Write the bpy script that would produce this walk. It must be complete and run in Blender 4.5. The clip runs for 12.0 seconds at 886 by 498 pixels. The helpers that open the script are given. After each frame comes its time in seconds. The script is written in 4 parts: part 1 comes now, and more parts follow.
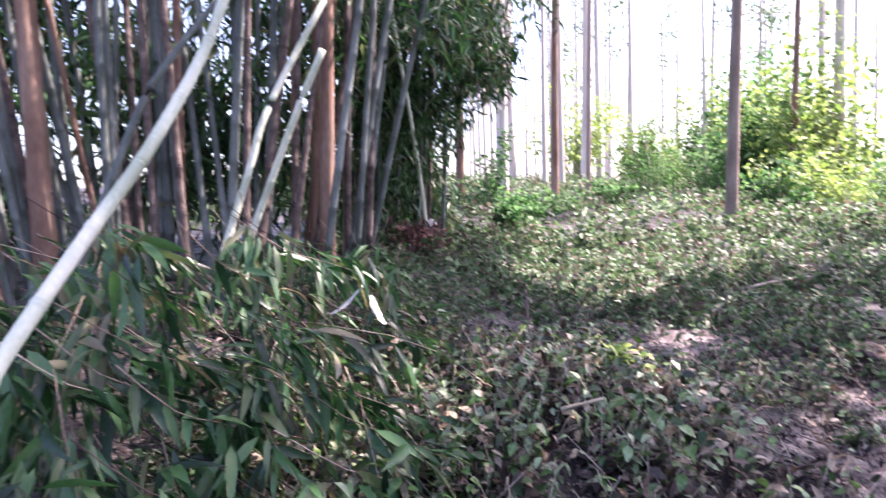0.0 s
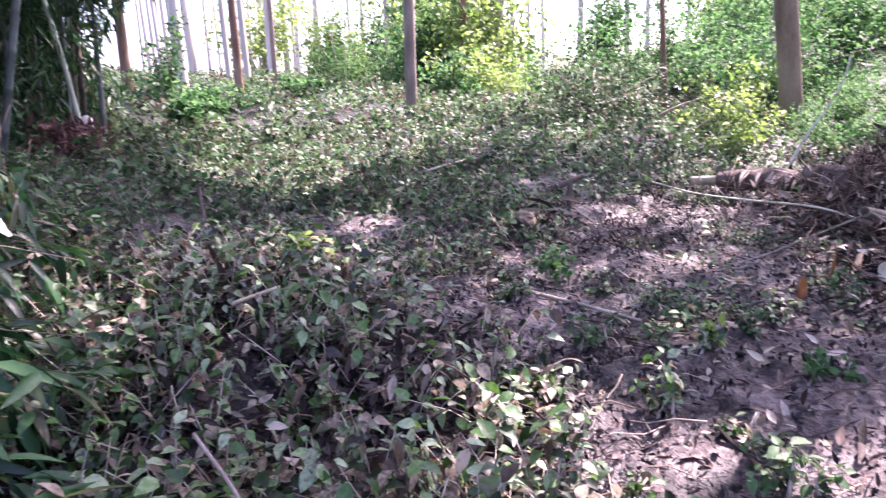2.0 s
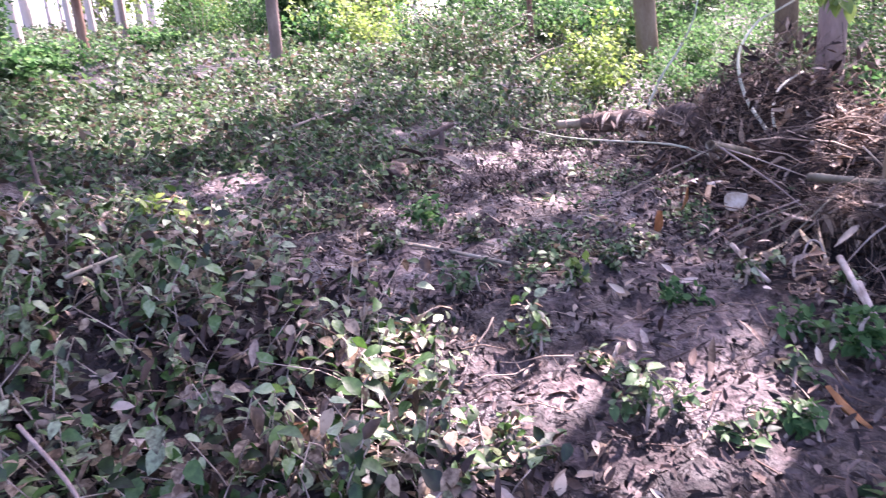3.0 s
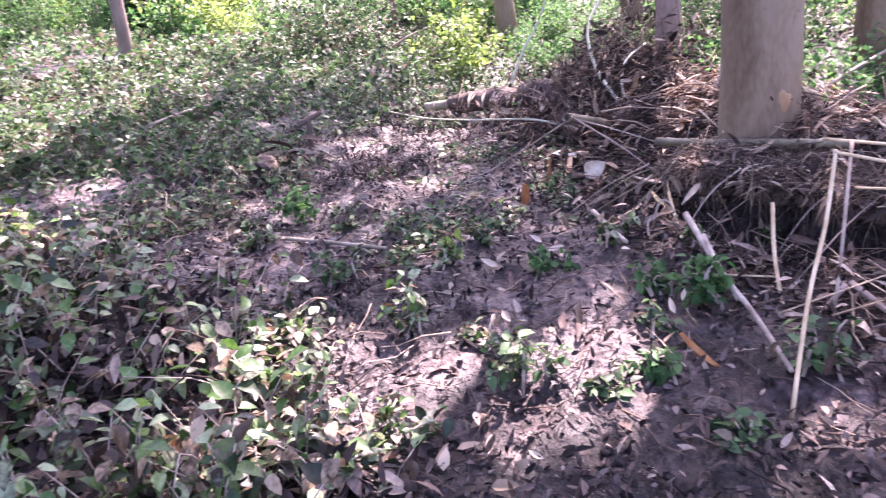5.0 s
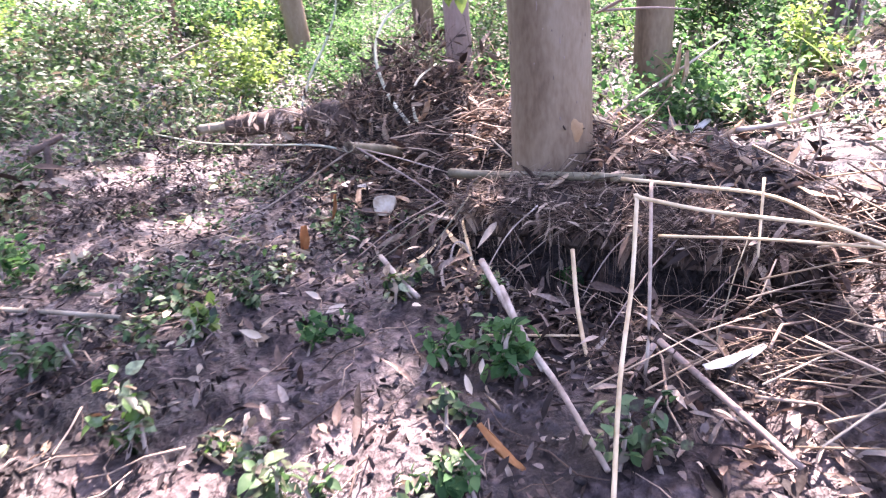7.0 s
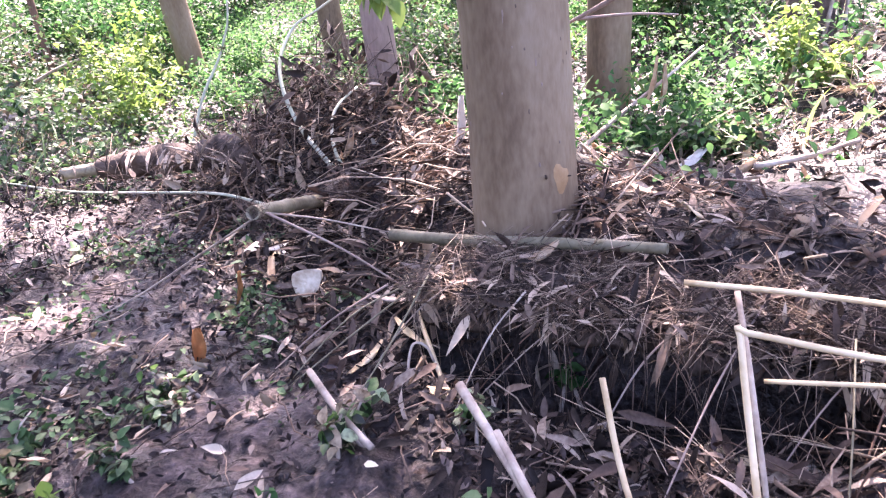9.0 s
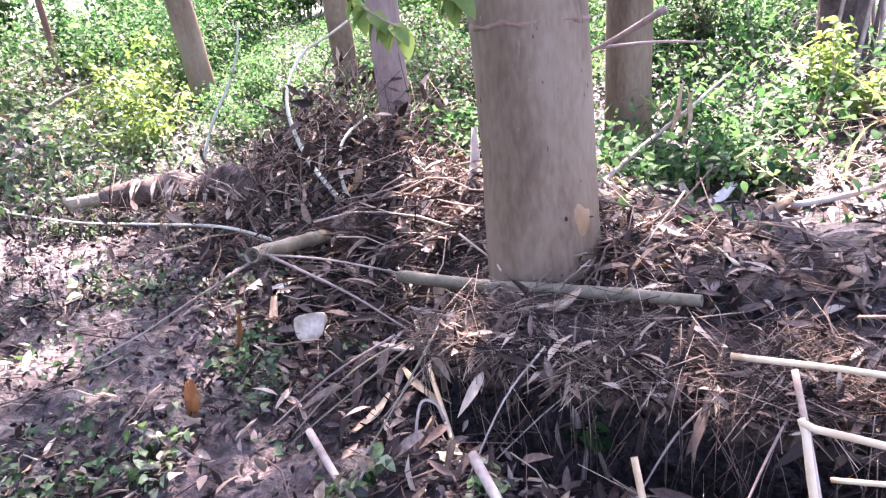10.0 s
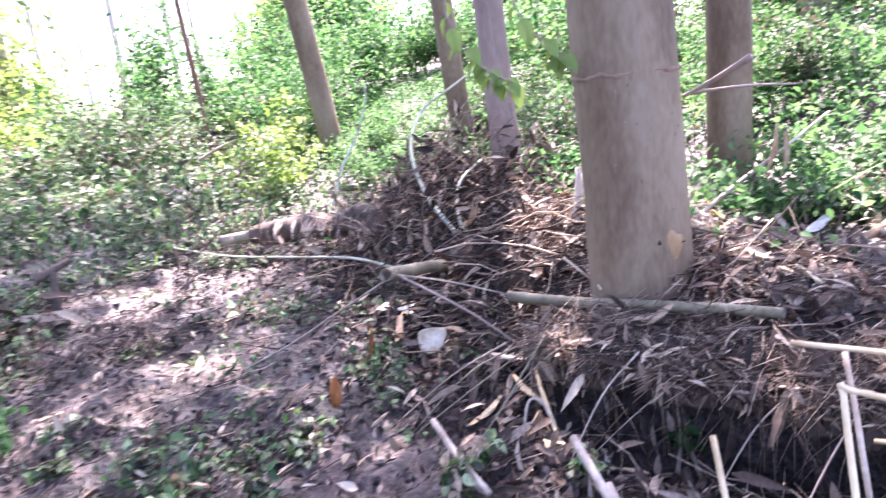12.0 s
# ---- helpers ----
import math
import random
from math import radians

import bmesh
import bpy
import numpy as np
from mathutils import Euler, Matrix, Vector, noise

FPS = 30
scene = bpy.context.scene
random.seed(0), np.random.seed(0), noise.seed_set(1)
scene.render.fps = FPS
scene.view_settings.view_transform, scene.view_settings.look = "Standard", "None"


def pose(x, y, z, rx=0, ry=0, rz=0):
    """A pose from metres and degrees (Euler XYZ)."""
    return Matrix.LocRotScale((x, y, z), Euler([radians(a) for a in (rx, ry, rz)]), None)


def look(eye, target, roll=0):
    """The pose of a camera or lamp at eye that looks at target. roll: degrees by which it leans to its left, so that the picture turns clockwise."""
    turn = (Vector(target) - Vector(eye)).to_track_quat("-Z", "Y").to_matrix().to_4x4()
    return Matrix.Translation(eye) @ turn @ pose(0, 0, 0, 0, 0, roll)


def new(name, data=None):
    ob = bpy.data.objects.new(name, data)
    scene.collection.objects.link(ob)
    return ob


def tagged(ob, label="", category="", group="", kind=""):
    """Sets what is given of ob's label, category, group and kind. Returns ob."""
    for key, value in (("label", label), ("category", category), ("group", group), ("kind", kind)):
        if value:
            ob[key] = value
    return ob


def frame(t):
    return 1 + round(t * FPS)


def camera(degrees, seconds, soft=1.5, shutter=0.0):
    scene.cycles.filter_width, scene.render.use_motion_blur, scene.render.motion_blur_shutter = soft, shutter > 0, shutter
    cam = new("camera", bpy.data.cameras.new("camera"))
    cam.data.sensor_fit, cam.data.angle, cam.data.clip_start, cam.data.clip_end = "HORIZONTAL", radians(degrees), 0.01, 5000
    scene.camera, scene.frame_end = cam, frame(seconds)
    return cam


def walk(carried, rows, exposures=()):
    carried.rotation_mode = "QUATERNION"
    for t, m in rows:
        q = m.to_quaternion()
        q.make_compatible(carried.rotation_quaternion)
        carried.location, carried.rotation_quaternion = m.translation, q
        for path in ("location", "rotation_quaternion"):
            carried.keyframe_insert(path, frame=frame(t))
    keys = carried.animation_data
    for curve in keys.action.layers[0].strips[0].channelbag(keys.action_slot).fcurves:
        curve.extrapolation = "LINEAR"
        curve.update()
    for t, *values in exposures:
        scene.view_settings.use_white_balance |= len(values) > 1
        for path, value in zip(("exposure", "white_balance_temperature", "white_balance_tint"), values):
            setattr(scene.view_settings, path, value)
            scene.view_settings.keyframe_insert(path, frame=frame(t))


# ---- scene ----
cam = camera(67.3, 12.0, soft=1.2, shutter=0.4)
PATH = [
    (0, (0.05, -0.706, 1.473), (0.001, 1.29, 1.354), -1.6),
    (0.5, (0.092, -0.627, 1.436), (0.292, 1.35, 1.205), -2.6),
    (1, (0.127, -0.572, 1.406), (0.529, 1.361, 1.092), -2.2),
    (1.5, (0.171, -0.567, 1.385), (0.773, 1.301, 1.0), -2.5),
    (2, (0.233, -0.536, 1.361), (1.016, 1.249, 0.916), -2.7),
    (2.5, (0.293, -0.507, 1.338), (1.215, 1.191, 0.82), -3.3),
    (3, (0.352, -0.499, 1.31), (1.409, 1.093, 0.718), -3.8),
    (5, (0.404, -0.538, 1.296), (1.706, 0.83, 0.639), -6.0),
    (5.5, (0.462, -0.563, 1.269), (1.907, 0.641, 0.588), -5.6),
    (6, (0.605, -0.53, 1.272), (2.171, 0.502, 0.577), -5.9),
    (6.5, (0.786, -0.444, 1.279), (2.384, 0.583, 0.654), -3.5),
    (7, (0.961, -0.33, 1.259), (2.601, 0.611, 0.604), -3.4),
    (7.5, (1.178, -0.129, 1.269), (2.868, 0.711, 0.609), -4.7),
    (9.5, (1.786, 0.199, 1.319), (3.535, 0.907, 0.656), -4.6),
    (10, (1.85, 0.223, 1.333), (3.6, 0.979, 0.728), -5.0),
    (10.5, (1.851, 0.22, 1.34), (3.625, 0.962, 0.792), -4.6),
    (11, (1.823, 0.213, 1.348), (3.591, 0.992, 0.829), -5.0),
    (11.5, (1.722, 0.159, 1.358), (3.48, 0.997, 0.901), -5.4),
    (12, (1.521, 0.08, 1.339), (3.168, 1.128, 0.904), -6.9),
]
walk(cam, [(t, look(e, g, r)) for t, e, g, r in PATH], exposures=[(0, 2.68, 6350, 36), (1.5, 2.6, 6150, 40), (3, 2.74, 6150, 46), (5, 2.96, 6350, 47), (6.5, 3.12, 6500, 38), (10, 3.28, 6400, 37), (12, 3.35, 6200, 34)])

# ---- light ----
SUN_FROM = Vector((0.55, 0.2, 0.9)).normalized()
world = bpy.data.worlds.new("sky")
scene.world = world
world.use_nodes = True
sky = world.node_tree.nodes.new("ShaderNodeTexSky")
sky.sky_type = "NISHITA"
sky.sun_disc = False
sky.sun_elevation = math.asin(SUN_FROM.z)
sky.sun_rotation = math.atan2(SUN_FROM.x, SUN_FROM.y)
sky.dust_density = 3.0
world.node_tree.links.new(sky.outputs[0], world.node_tree.nodes["Background"].inputs[0])
world.node_tree.nodes["Background"].inputs[1].default_value = 0.125
sun_data = bpy.data.lights.new("sun", "SUN")
sun_data.energy, sun_data.angle, sun_data.color = 5.0, radians(0.5), (1.0, 0.93, 0.82)
sun = new("sun", sun_data)
sun.matrix_world = look(SUN_FROM * 50, (0, 0, 0))

# ---- materials ----


def material(name, colours, rough=0.7, scale=8.0, island=False, translucent=0.0, bump=0.3, spec=0.3, stretch=(1, 1, 1), fine=60.0):
    """A surface whose colour runs over a ramp by noise at two scales, or from piece to piece."""
    m = bpy.data.materials.new(name)
    m.use_nodes = True
    nt = m.node_tree
    n, l = nt.nodes, nt.links
    b = n["Principled BSDF"]
    b.inputs["Roughness"].default_value = rough
    b.inputs["Specular IOR Level"].default_value = spec
    co = n.new("ShaderNodeTexCoord")
    mp = n.new("ShaderNodeMapping")
    mp.inputs["Scale"].default_value = stretch
    l.new(co.outputs["Object"], mp.inputs[0])
    big = n.new("ShaderNodeTexNoise")
    big.inputs["Scale"].default_value, big.inputs["Detail"].default_value = scale, 6
    l.new(mp.outputs[0], big.inputs["Vector"])
    small = n.new("ShaderNodeTexNoise")
    small.inputs["Scale"].default_value, small.inputs["Detail"].default_value = fine, 4
    l.new(mp.outputs[0], small.inputs["Vector"])
    mix = n.new("ShaderNodeMath")
    mix.operation = "MULTIPLY_ADD"
    l.new(small.outputs[0], mix.inputs[0])
    mix.inputs[1].default_value = 0.35
    src = big.outputs[0]
    if island:
        geo = n.new("ShaderNodeNewGeometry")
        src = geo.outputs["Random Per Island"]
    l.new(src, mix.inputs[2])
    sub = n.new("ShaderNodeMath")
    sub.operation = "SUBTRACT"
    sub.inputs[1].default_value = 0.175
    l.new(mix.outputs[0], sub.inputs[0])
    ramp = n.new("ShaderNodeValToRGB")
    e = ramp.color_ramp.elements
    lo, hi = (0.0, 1.0) if island else (0.3, 0.7)
    for k, c in enumerate(colours):
        p = lo + (hi - lo) * k / max(1, len(colours) - 1)
        el = e[k] if k < 2 else e.new(p)
        el.position, el.color = p, (*c, 1)
    l.new(sub.outputs[0], ramp.inputs[0])
    l.new(ramp.outputs[0], b.inputs["Base Color"])
    if bump:
        bp = n.new("ShaderNodeBump")
        bp.inputs["Strength"].default_value, bp.inputs["Distance"].default_value = bump, 0.02
        l.new(mix.outputs[0] if not island else small.outputs[0], bp.inputs["Height"])
        l.new(bp.outputs[0], b.inputs["Normal"])
    if translucent:
        tr = n.new("ShaderNodeBsdfTranslucent")
        hue = n.new("ShaderNodeHueSaturation")
        hue.inputs["Hue"].default_value, hue.inputs["Saturation"].default_value, hue.inputs["Value"].default_value = 0.49, 1.1, 1.5
        l.new(ramp.outputs[0], hue.inputs["Color"])
        l.new(hue.outputs[0], tr.inputs[0])
        sh = n.new("ShaderNodeMixShader")
        sh.inputs[0].default_value = translucent
        l.new(b.outputs[0], sh.inputs[1])
        l.new(tr.outputs[0], sh.inputs[2])
        l.new(sh.outputs[0], n["Material Output"].inputs["Surface"])
    return m


MUD = material("mud", [(0.01, 0.006, 0.006), (0.026, 0.017, 0.017), (0.062, 0.044, 0.043), (0.13, 0.097, 0.092)], 0.6, 2.6, bump=1.0, spec=0.4, fine=28)
_n, _l = MUD.node_tree.nodes, MUD.node_tree.links
# Ground between the bare flats is coloured darker, in place of shade under plants.
bare_mud_amount = _n.new("ShaderNodeAttribute")
bare_mud_amount.attribute_name = "bare_mud"
gap_shade_map = _n.new("ShaderNodeMapRange")
gap_shade_map.inputs["To Min"].default_value, gap_shade_map.inputs["To Max"].default_value = 0.45, 1.05
_l.new(bare_mud_amount.outputs["Fac"], gap_shade_map.inputs["Value"])
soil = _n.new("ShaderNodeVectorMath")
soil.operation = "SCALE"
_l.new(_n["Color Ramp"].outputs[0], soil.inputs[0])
_l.new(gap_shade_map.outputs[0], soil.inputs["Scale"])
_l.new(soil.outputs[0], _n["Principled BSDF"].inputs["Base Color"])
_n["Bump"].inputs["Distance"].default_value = 0.035
_n["Math"].inputs[1].default_value, _n["Math.001"].inputs[1].default_value = 0.9, 0.45
wet = _n.new("ShaderNodeTexNoise")
wet.inputs["Scale"].default_value, wet.inputs["Detail"].default_value = 5, 5
wet_map = _n.new("ShaderNodeMapRange")
wet_map.inputs["From Min"].default_value, wet_map.inputs["From Max"].default_value = 0.35, 0.65
wet_map.inputs["To Min"].default_value, wet_map.inputs["To Max"].default_value = 0.33, 0.85
_l.new(_n["Texture Coordinate"].outputs["Object"], wet.inputs["Vector"])
_l.new(wet.outputs[0], wet_map.inputs["Value"])
_l.new(wet_map.outputs[0], _n["Principled BSDF"].inputs["Roughness"])
TAN_BARK = material("smooth_bark", [(0.095, 0.06, 0.036), (0.155, 0.105, 0.065), (0.215, 0.155, 0.1), (0.26, 0.2, 0.14)], 0.65, 3.4, bump=0.3, stretch=(1, 1, 0.35), fine=55)
PEEL = material("peeled_bark", [(0.27, 0.16, 0.08), (0.38, 0.25, 0.14)], 0.7, 12)
GREY_BARK = material("grey_bark", [(0.16, 0.12, 0.10), (0.27, 0.2, 0.17), (0.36, 0.29, 0.25)], 0.85, 4, stretch=(1, 1, 0.25), bump=0.5)
RED_BARK = material("reddish_bark", [(0.10, 0.055, 0.04), (0.19, 0.11, 0.078), (0.28, 0.19, 0.14)], 0.85, 5, stretch=(1, 1, 0.2), bump=0.5)
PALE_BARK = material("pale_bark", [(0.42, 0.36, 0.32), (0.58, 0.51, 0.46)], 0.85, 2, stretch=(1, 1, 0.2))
CULM = material("bamboo_culm", [(0.045, 0.055, 0.047), (0.09, 0.104, 0.093), (0.17, 0.185, 0.172)], 0.5, 3, stretch=(1, 1, 0.3), bump=0.1)
PALE_CULM = material("pale_bamboo", [(0.33, 0.36, 0.26), (0.48, 0.5, 0.38), (0.62, 0.6, 0.5)], 0.5, 4, stretch=(1, 1, 0.5), bump=0.12)
DEAD_CULM = material("dead_bamboo", [(0.16, 0.14, 0.10), (0.30, 0.26, 0.19), (0.42, 0.37, 0.28)], 0.6, 6, bump=0.2)
CULM_BROWN = material("weathered_bamboo", [(0.1, 0.085, 0.055), (0.18, 0.16, 0.105), (0.27, 0.235, 0.17)], 0.55, 7, bump=0.2)
STICK = material("dry_stick", [(0.20, 0.15, 0.12), (0.36, 0.29, 0.24), (0.5, 0.43, 0.36)], 0.8, 9, island=False, bump=0.3)
REED = material("straw_reed", [(0.46, 0.33, 0.19), (0.62, 0.48, 0.3), (0.72, 0.6, 0.42)], 0.6, 8, bump=0.1)
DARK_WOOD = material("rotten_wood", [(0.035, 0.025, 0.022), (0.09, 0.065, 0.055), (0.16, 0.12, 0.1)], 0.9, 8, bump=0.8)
WHITE = material("white_sheath", [(0.55, 0.48, 0.40), (0.7, 0.65, 0.58), (0.8, 0.77, 0.72)], 0.6, 14, bump=0.2)
FOAM = material("dirty_white_foam", [(0.3, 0.22, 0.15), (0.5, 0.42, 0.32), (0.62, 0.55, 0.44)], 0.8, 18, bump=0.2)
TAN_LEAF = material("tan_sheath", [(0.3, 0.19, 0.12), (0.45, 0.32, 0.21), (0.56, 0.44, 0.32)], 0.7, 20, bump=0.3, translucent=0.15)
ORANGE = material("rust_brown_leaf", [(0.26, 0.11, 0.04), (0.4, 0.2, 0.08)], 0.7, 20, translucent=0.2)
RED_HEAP = material("reddish_litter", [(0.09, 0.04, 0.035), (0.2, 0.1, 0.085)], 0.9, 10, island=True)
# Creeper and cover tones widened both ways to carry shaded gaps and glints.
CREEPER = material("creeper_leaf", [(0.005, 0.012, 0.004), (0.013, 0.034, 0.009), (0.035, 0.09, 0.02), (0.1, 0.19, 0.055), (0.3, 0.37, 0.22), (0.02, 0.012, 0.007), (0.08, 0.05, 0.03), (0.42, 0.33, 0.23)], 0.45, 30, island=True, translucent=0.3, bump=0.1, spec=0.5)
COVER = material("ground_cover_leaf", [(0.008, 0.022, 0.01), (0.03, 0.07, 0.028), (0.065, 0.13, 0.05), (0.11, 0.185, 0.085), (0.03, 0.022, 0.016), (0.14, 0.12, 0.085)], 0.55, 30, island=True, translucent=0.3, bump=0.1, spec=0.3)
YELLOW_LEAF = material("yellow_green_leaf", [(0.08, 0.15, 0.04), (0.14, 0.22, 0.06), (0.22, 0.29, 0.10)], 0.5, 30, island=True, translucent=0.45, bump=0.1)
BUSH = material("bush_leaf", [(0.012, 0.04, 0.016), (0.04, 0.105, 0.038), (0.075, 0.165, 0.06), (0.12, 0.22, 0.085)], 0.65, 30, island=True, translucent=0.42, bump=0.1, spec=0.15)
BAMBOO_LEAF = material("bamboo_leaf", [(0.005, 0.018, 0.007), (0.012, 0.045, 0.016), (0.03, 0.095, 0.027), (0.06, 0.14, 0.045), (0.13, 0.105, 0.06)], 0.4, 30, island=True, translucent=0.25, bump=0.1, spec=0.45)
CROWN = material("tree_leaf", [(0.035, 0.07, 0.03), (0.06, 0.11, 0.045), (0.09, 0.14, 0.06)], 0.5, 30, island=True, translucent=0.35, bump=0)
# Dark end lowered to put the shade between leaves into the litter's colour.
DARK_LITTER = material("rotten_litter_with_gap_shade", [(0.006, 0.004, 0.004), (0.014, 0.009, 0.009), (0.032, 0.022, 0.02), (0.08, 0.055, 0.05), (0.22, 0.17, 0.145)], 0.75, 30, island=True, bump=0.2)
# Lowest tones cut further, to carry the dark between dead leaves.
LITTER = material("leaf_litter", [(0.008, 0.005, 0.005), (0.022, 0.014, 0.011), (0.07, 0.045, 0.036), (0.17, 0.118, 0.092), (0.52, 0.42, 0.33)], 0.7, 30, island=True, bump=0.2, translucent=0.1)
STRAW = material("straw", [(0.01, 0.006, 0.005), (0.03, 0.019, 0.015), (0.09, 0.058, 0.044), (0.2, 0.14, 0.105), (0.5, 0.39, 0.29)], 0.75, 30, island=True, bump=0.1)
PALE_STRAW = material("pale_straw", [(0.2, 0.14, 0.09), (0.34, 0.25, 0.17), (0.5, 0.4, 0.29), (0.62, 0.52, 0.4)], 0.65, 30, island=True, bump=0.1)
GRASS = material("grass_blade", [(0.05, 0.1, 0.03), (0.1, 0.17, 0.06), (0.2, 0.25, 0.1)], 0.5, 30, island=True, translucent=0.35, bump=0)

# ---- mesh tools ----
rng = np.random.default_rng(7)


def mesh_of(name, verts, tris, mat, smooth=True):
    verts, tris = np.asarray(verts, dtype=np.float32), np.asarray(tris, dtype=np.int32)
    me = bpy.data.meshes.new(name)
    me.vertices.add(len(verts))
    me.vertices.foreach_set("co", verts.ravel())
    me.loops.add(tris.size)
    me.loops.foreach_set("vertex_index", tris.ravel())
    me.polygons.add(len(tris))
    me.polygons.foreach_set("loop_start", np.arange(0, tris.size, 3, dtype=np.int32))
    me.polygons.foreach_set("use_smooth", np.full(len(tris), smooth))
    me.update(calc_edges=True)
    me.validate()
    me.materials.append(mat)
    return me


def part(name, shape, mat, parent=None, label="", smooth=True):
    """Links a shape (verts, tris) as one mesh object, under a thing where one is given."""
    ob = new(name, mesh_of(name, shape[0], shape[1], mat, smooth))
    if parent:
        ob.parent = parent
    if label:
        ob["label"] = label
    return ob


def thing(name, label, category, at=(0, 0, 0), group="", kind=""):
    ob = new(name)
    ob.location = at
    return tagged(ob, label, category, group, kind)


def joined(shapes):
    vs, fs, k = [], [], 0
    for v, f in shapes:
        v = np.asarray(v, dtype=float).reshape(-1, 3)
        vs.append(v)
        fs.append(np.asarray(f, dtype=int).reshape(-1, 3) + k)
        k += len(v)
    return np.concatenate(vs), np.concatenate(fs)


def curve_points(pts, steps):
    """Smooth points along a chain (Catmull-Rom)."""
    p = [np.array(q, dtype=float) for q in pts]
    if len(p) == 2:
        return [p[0] + (p[1] - p[0]) * i / steps for i in range(steps + 1)]
    p = [2 * p[0] - p[1]] + p + [2 * p[-1] - p[-2]]
    out = []
    for i in range(1, len(p) - 2):
        for s in range(steps):
            t = s / steps
            out.append(0.5 * (2 * p[i] + (p[i + 1] - p[i - 1]) * t + (2 * p[i - 1] - 5 * p[i] + 4 * p[i + 1] - p[i + 2]) * t * t + (3 * p[i] - p[i - 1] - 3 * p[i + 1] + p[i + 2]) * t ** 3))
    out.append(p[-2])
    return out


def tube(pts, r0, r1, sides=7, steps=4, rough=0.0, nodes=0.0, hollow=False):
    """A round stem along points; nodes: the spacing of bamboo joints, with a ring at each."""
    c = curve_points(pts, steps)
    if isinstance(r0, list):
        rad = [float(np.interp(i / (len(c) - 1), np.linspace(0, 1, len(r0)), r0)) for i in range(len(c))]
    else:
        rad = [r0 + (r1 - r0) * i / max(1, len(c) - 1) for i in range(len(c))]
    if nodes:
        dense, dr, total = [], [], 0.0
        seg = [0.0]
        for a, b in zip(c, c[1:]):
            total += float(np.linalg.norm(b - a))
            seg.append(total)
        marks = []
        q = nodes * 0.4
        while q < total - 0.02:
            marks += [(q - 0.012, 1.0), (q - 0.004, 1.13), (q + 0.003, 0.97), (q + 0.008, 1.1), (q + 0.018, 1.0)]
            q += nodes * (0.9 + 0.2 * random.random())
        for s, k in sorted(marks + [(s, 1.0) for s in seg]):
            s = min(total, max(0, s))
            dense.append(np.array([np.interp(s, seg, [v[i] for v in c]) for i in range(3)]))
            dr.append(float(np.interp(s, seg, rad)) * k)
        c, rad = dense, dr
    v, f = [], []
    for i, p in enumerate(c):
        d = c[min(i + 1, len(c) - 1)] - c[max(i - 1, 0)]
        d = d / (np.linalg.norm(d) + 1e-9)
        ref = np.array((0, 0, 1.0)) if abs(d[2]) < 0.9 else np.array((1.0, 0, 0))
        u = np.cross(ref, d)
        u /= np.linalg.norm(u)
        w = np.cross(d, u)
        for k in range(sides):
            a = 2 * math.pi * k / sides
            r = rad[i] * (1 + rough * noise.noise((p[0] * 7 + math.cos(a), p[1] * 7 + math.sin(a), p[2] * 5)))
            v.append(p + u * r * math.cos(a) + w * r * math.sin(a))
    n = len(c)
    for i in range(n - 1):
        for k in range(sides):
            a, b = i * sides + k, i * sides + (k + 1) % sides
            f += [(a, b, a + sides), (b, b + sides, a + sides)]
    if hollow:
        for e, row in ((0, 0), (n - 1, (n - 1) * sides)):
            base = len(v)
            ctr = sum(v[row:row + sides]) / sides
            inward = c[1] - c[0] if e == 0 else c[-2] - c[-1]
            inward = inward / (np.linalg.norm(inward) + 1e-9) * rad[e] * 1.5
            for k in range(sides):
                v.append(ctr + (v[row + k] - ctr) * 0.75)
            for k in range(sides):
                v.append(ctr + (v[row + k] - ctr) * 0.75 + inward)
            for k in range(sides):
                j = (k + 1) % sides
                f += [(row + k, row + j, base + k), (row + j, base + j, base + k), (base + k, base + j, base + sides + k), (base + j, base + sides + j, base + sides + k)]
            f += [(base + sides, base + sides + k, base + sides + k + 1) for k in range(1, sides - 1)]
    else:
        f += [(0, k + 1, k) for k in range(1, sides - 1)]
        o = (n - 1) * sides
        f += [(o, o + k, o + k + 1) for k in range(1, sides - 1)]
    return v, f


def leaf(width, droop, fold, wave=0.0, segs=3):
    """A leaf of length 1 along x, folded on its midrib, that droops or curls."""
    v, f = [(0, 0, 0)], []
    for i in range(1, segs + 1):
        t = i / (segs + 1)
        w = width * (math.sin(math.pi * t ** 0.75) ** 0.9) * 0.5
        z = -droop * t * t
        v += [(t, 0, z), (t, w, z + fold * w + wave * (i % 2)), (t, -w, z + fold * w - wave * (i % 2))]
    v.append((1, 0, -droop))
    tip = len(v) - 1
    f += [(0, 1, 2), (0, 3, 1)]
    for i in range(segs - 1):
        a = 1 + 3 * i
        f += [(a, a + 3, a + 1), (a + 1, a + 3, a + 4), (a, a + 2, a + 3), (a + 2, a + 5, a + 3)]
    a = tip - 3
    f += [(a, tip, a + 1), (a, a + 2, tip)]
    return np.array(v, dtype=float), np.array(f)


def turns(yaw, pitch, roll):
    cy, sy, cp, sp, cr, sr = np.cos(yaw), np.sin(yaw), np.cos(pitch), np.sin(pitch), np.cos(roll), np.sin(roll)
    r = np.empty((len(yaw), 3, 3))
    r[:, 0, 0], r[:, 0, 1], r[:, 0, 2] = cy * cp, cy * sp * sr - sy * cr, cy * sp * cr + sy * sr
    r[:, 1, 0], r[:, 1, 1], r[:, 1, 2] = sy * cp, sy * sp * sr + cy * cr, sy * sp * cr - cy * sr
    r[:, 2, 0], r[:, 2, 1], r[:, 2, 2] = -sp, cp * sr, cp * cr
    return r


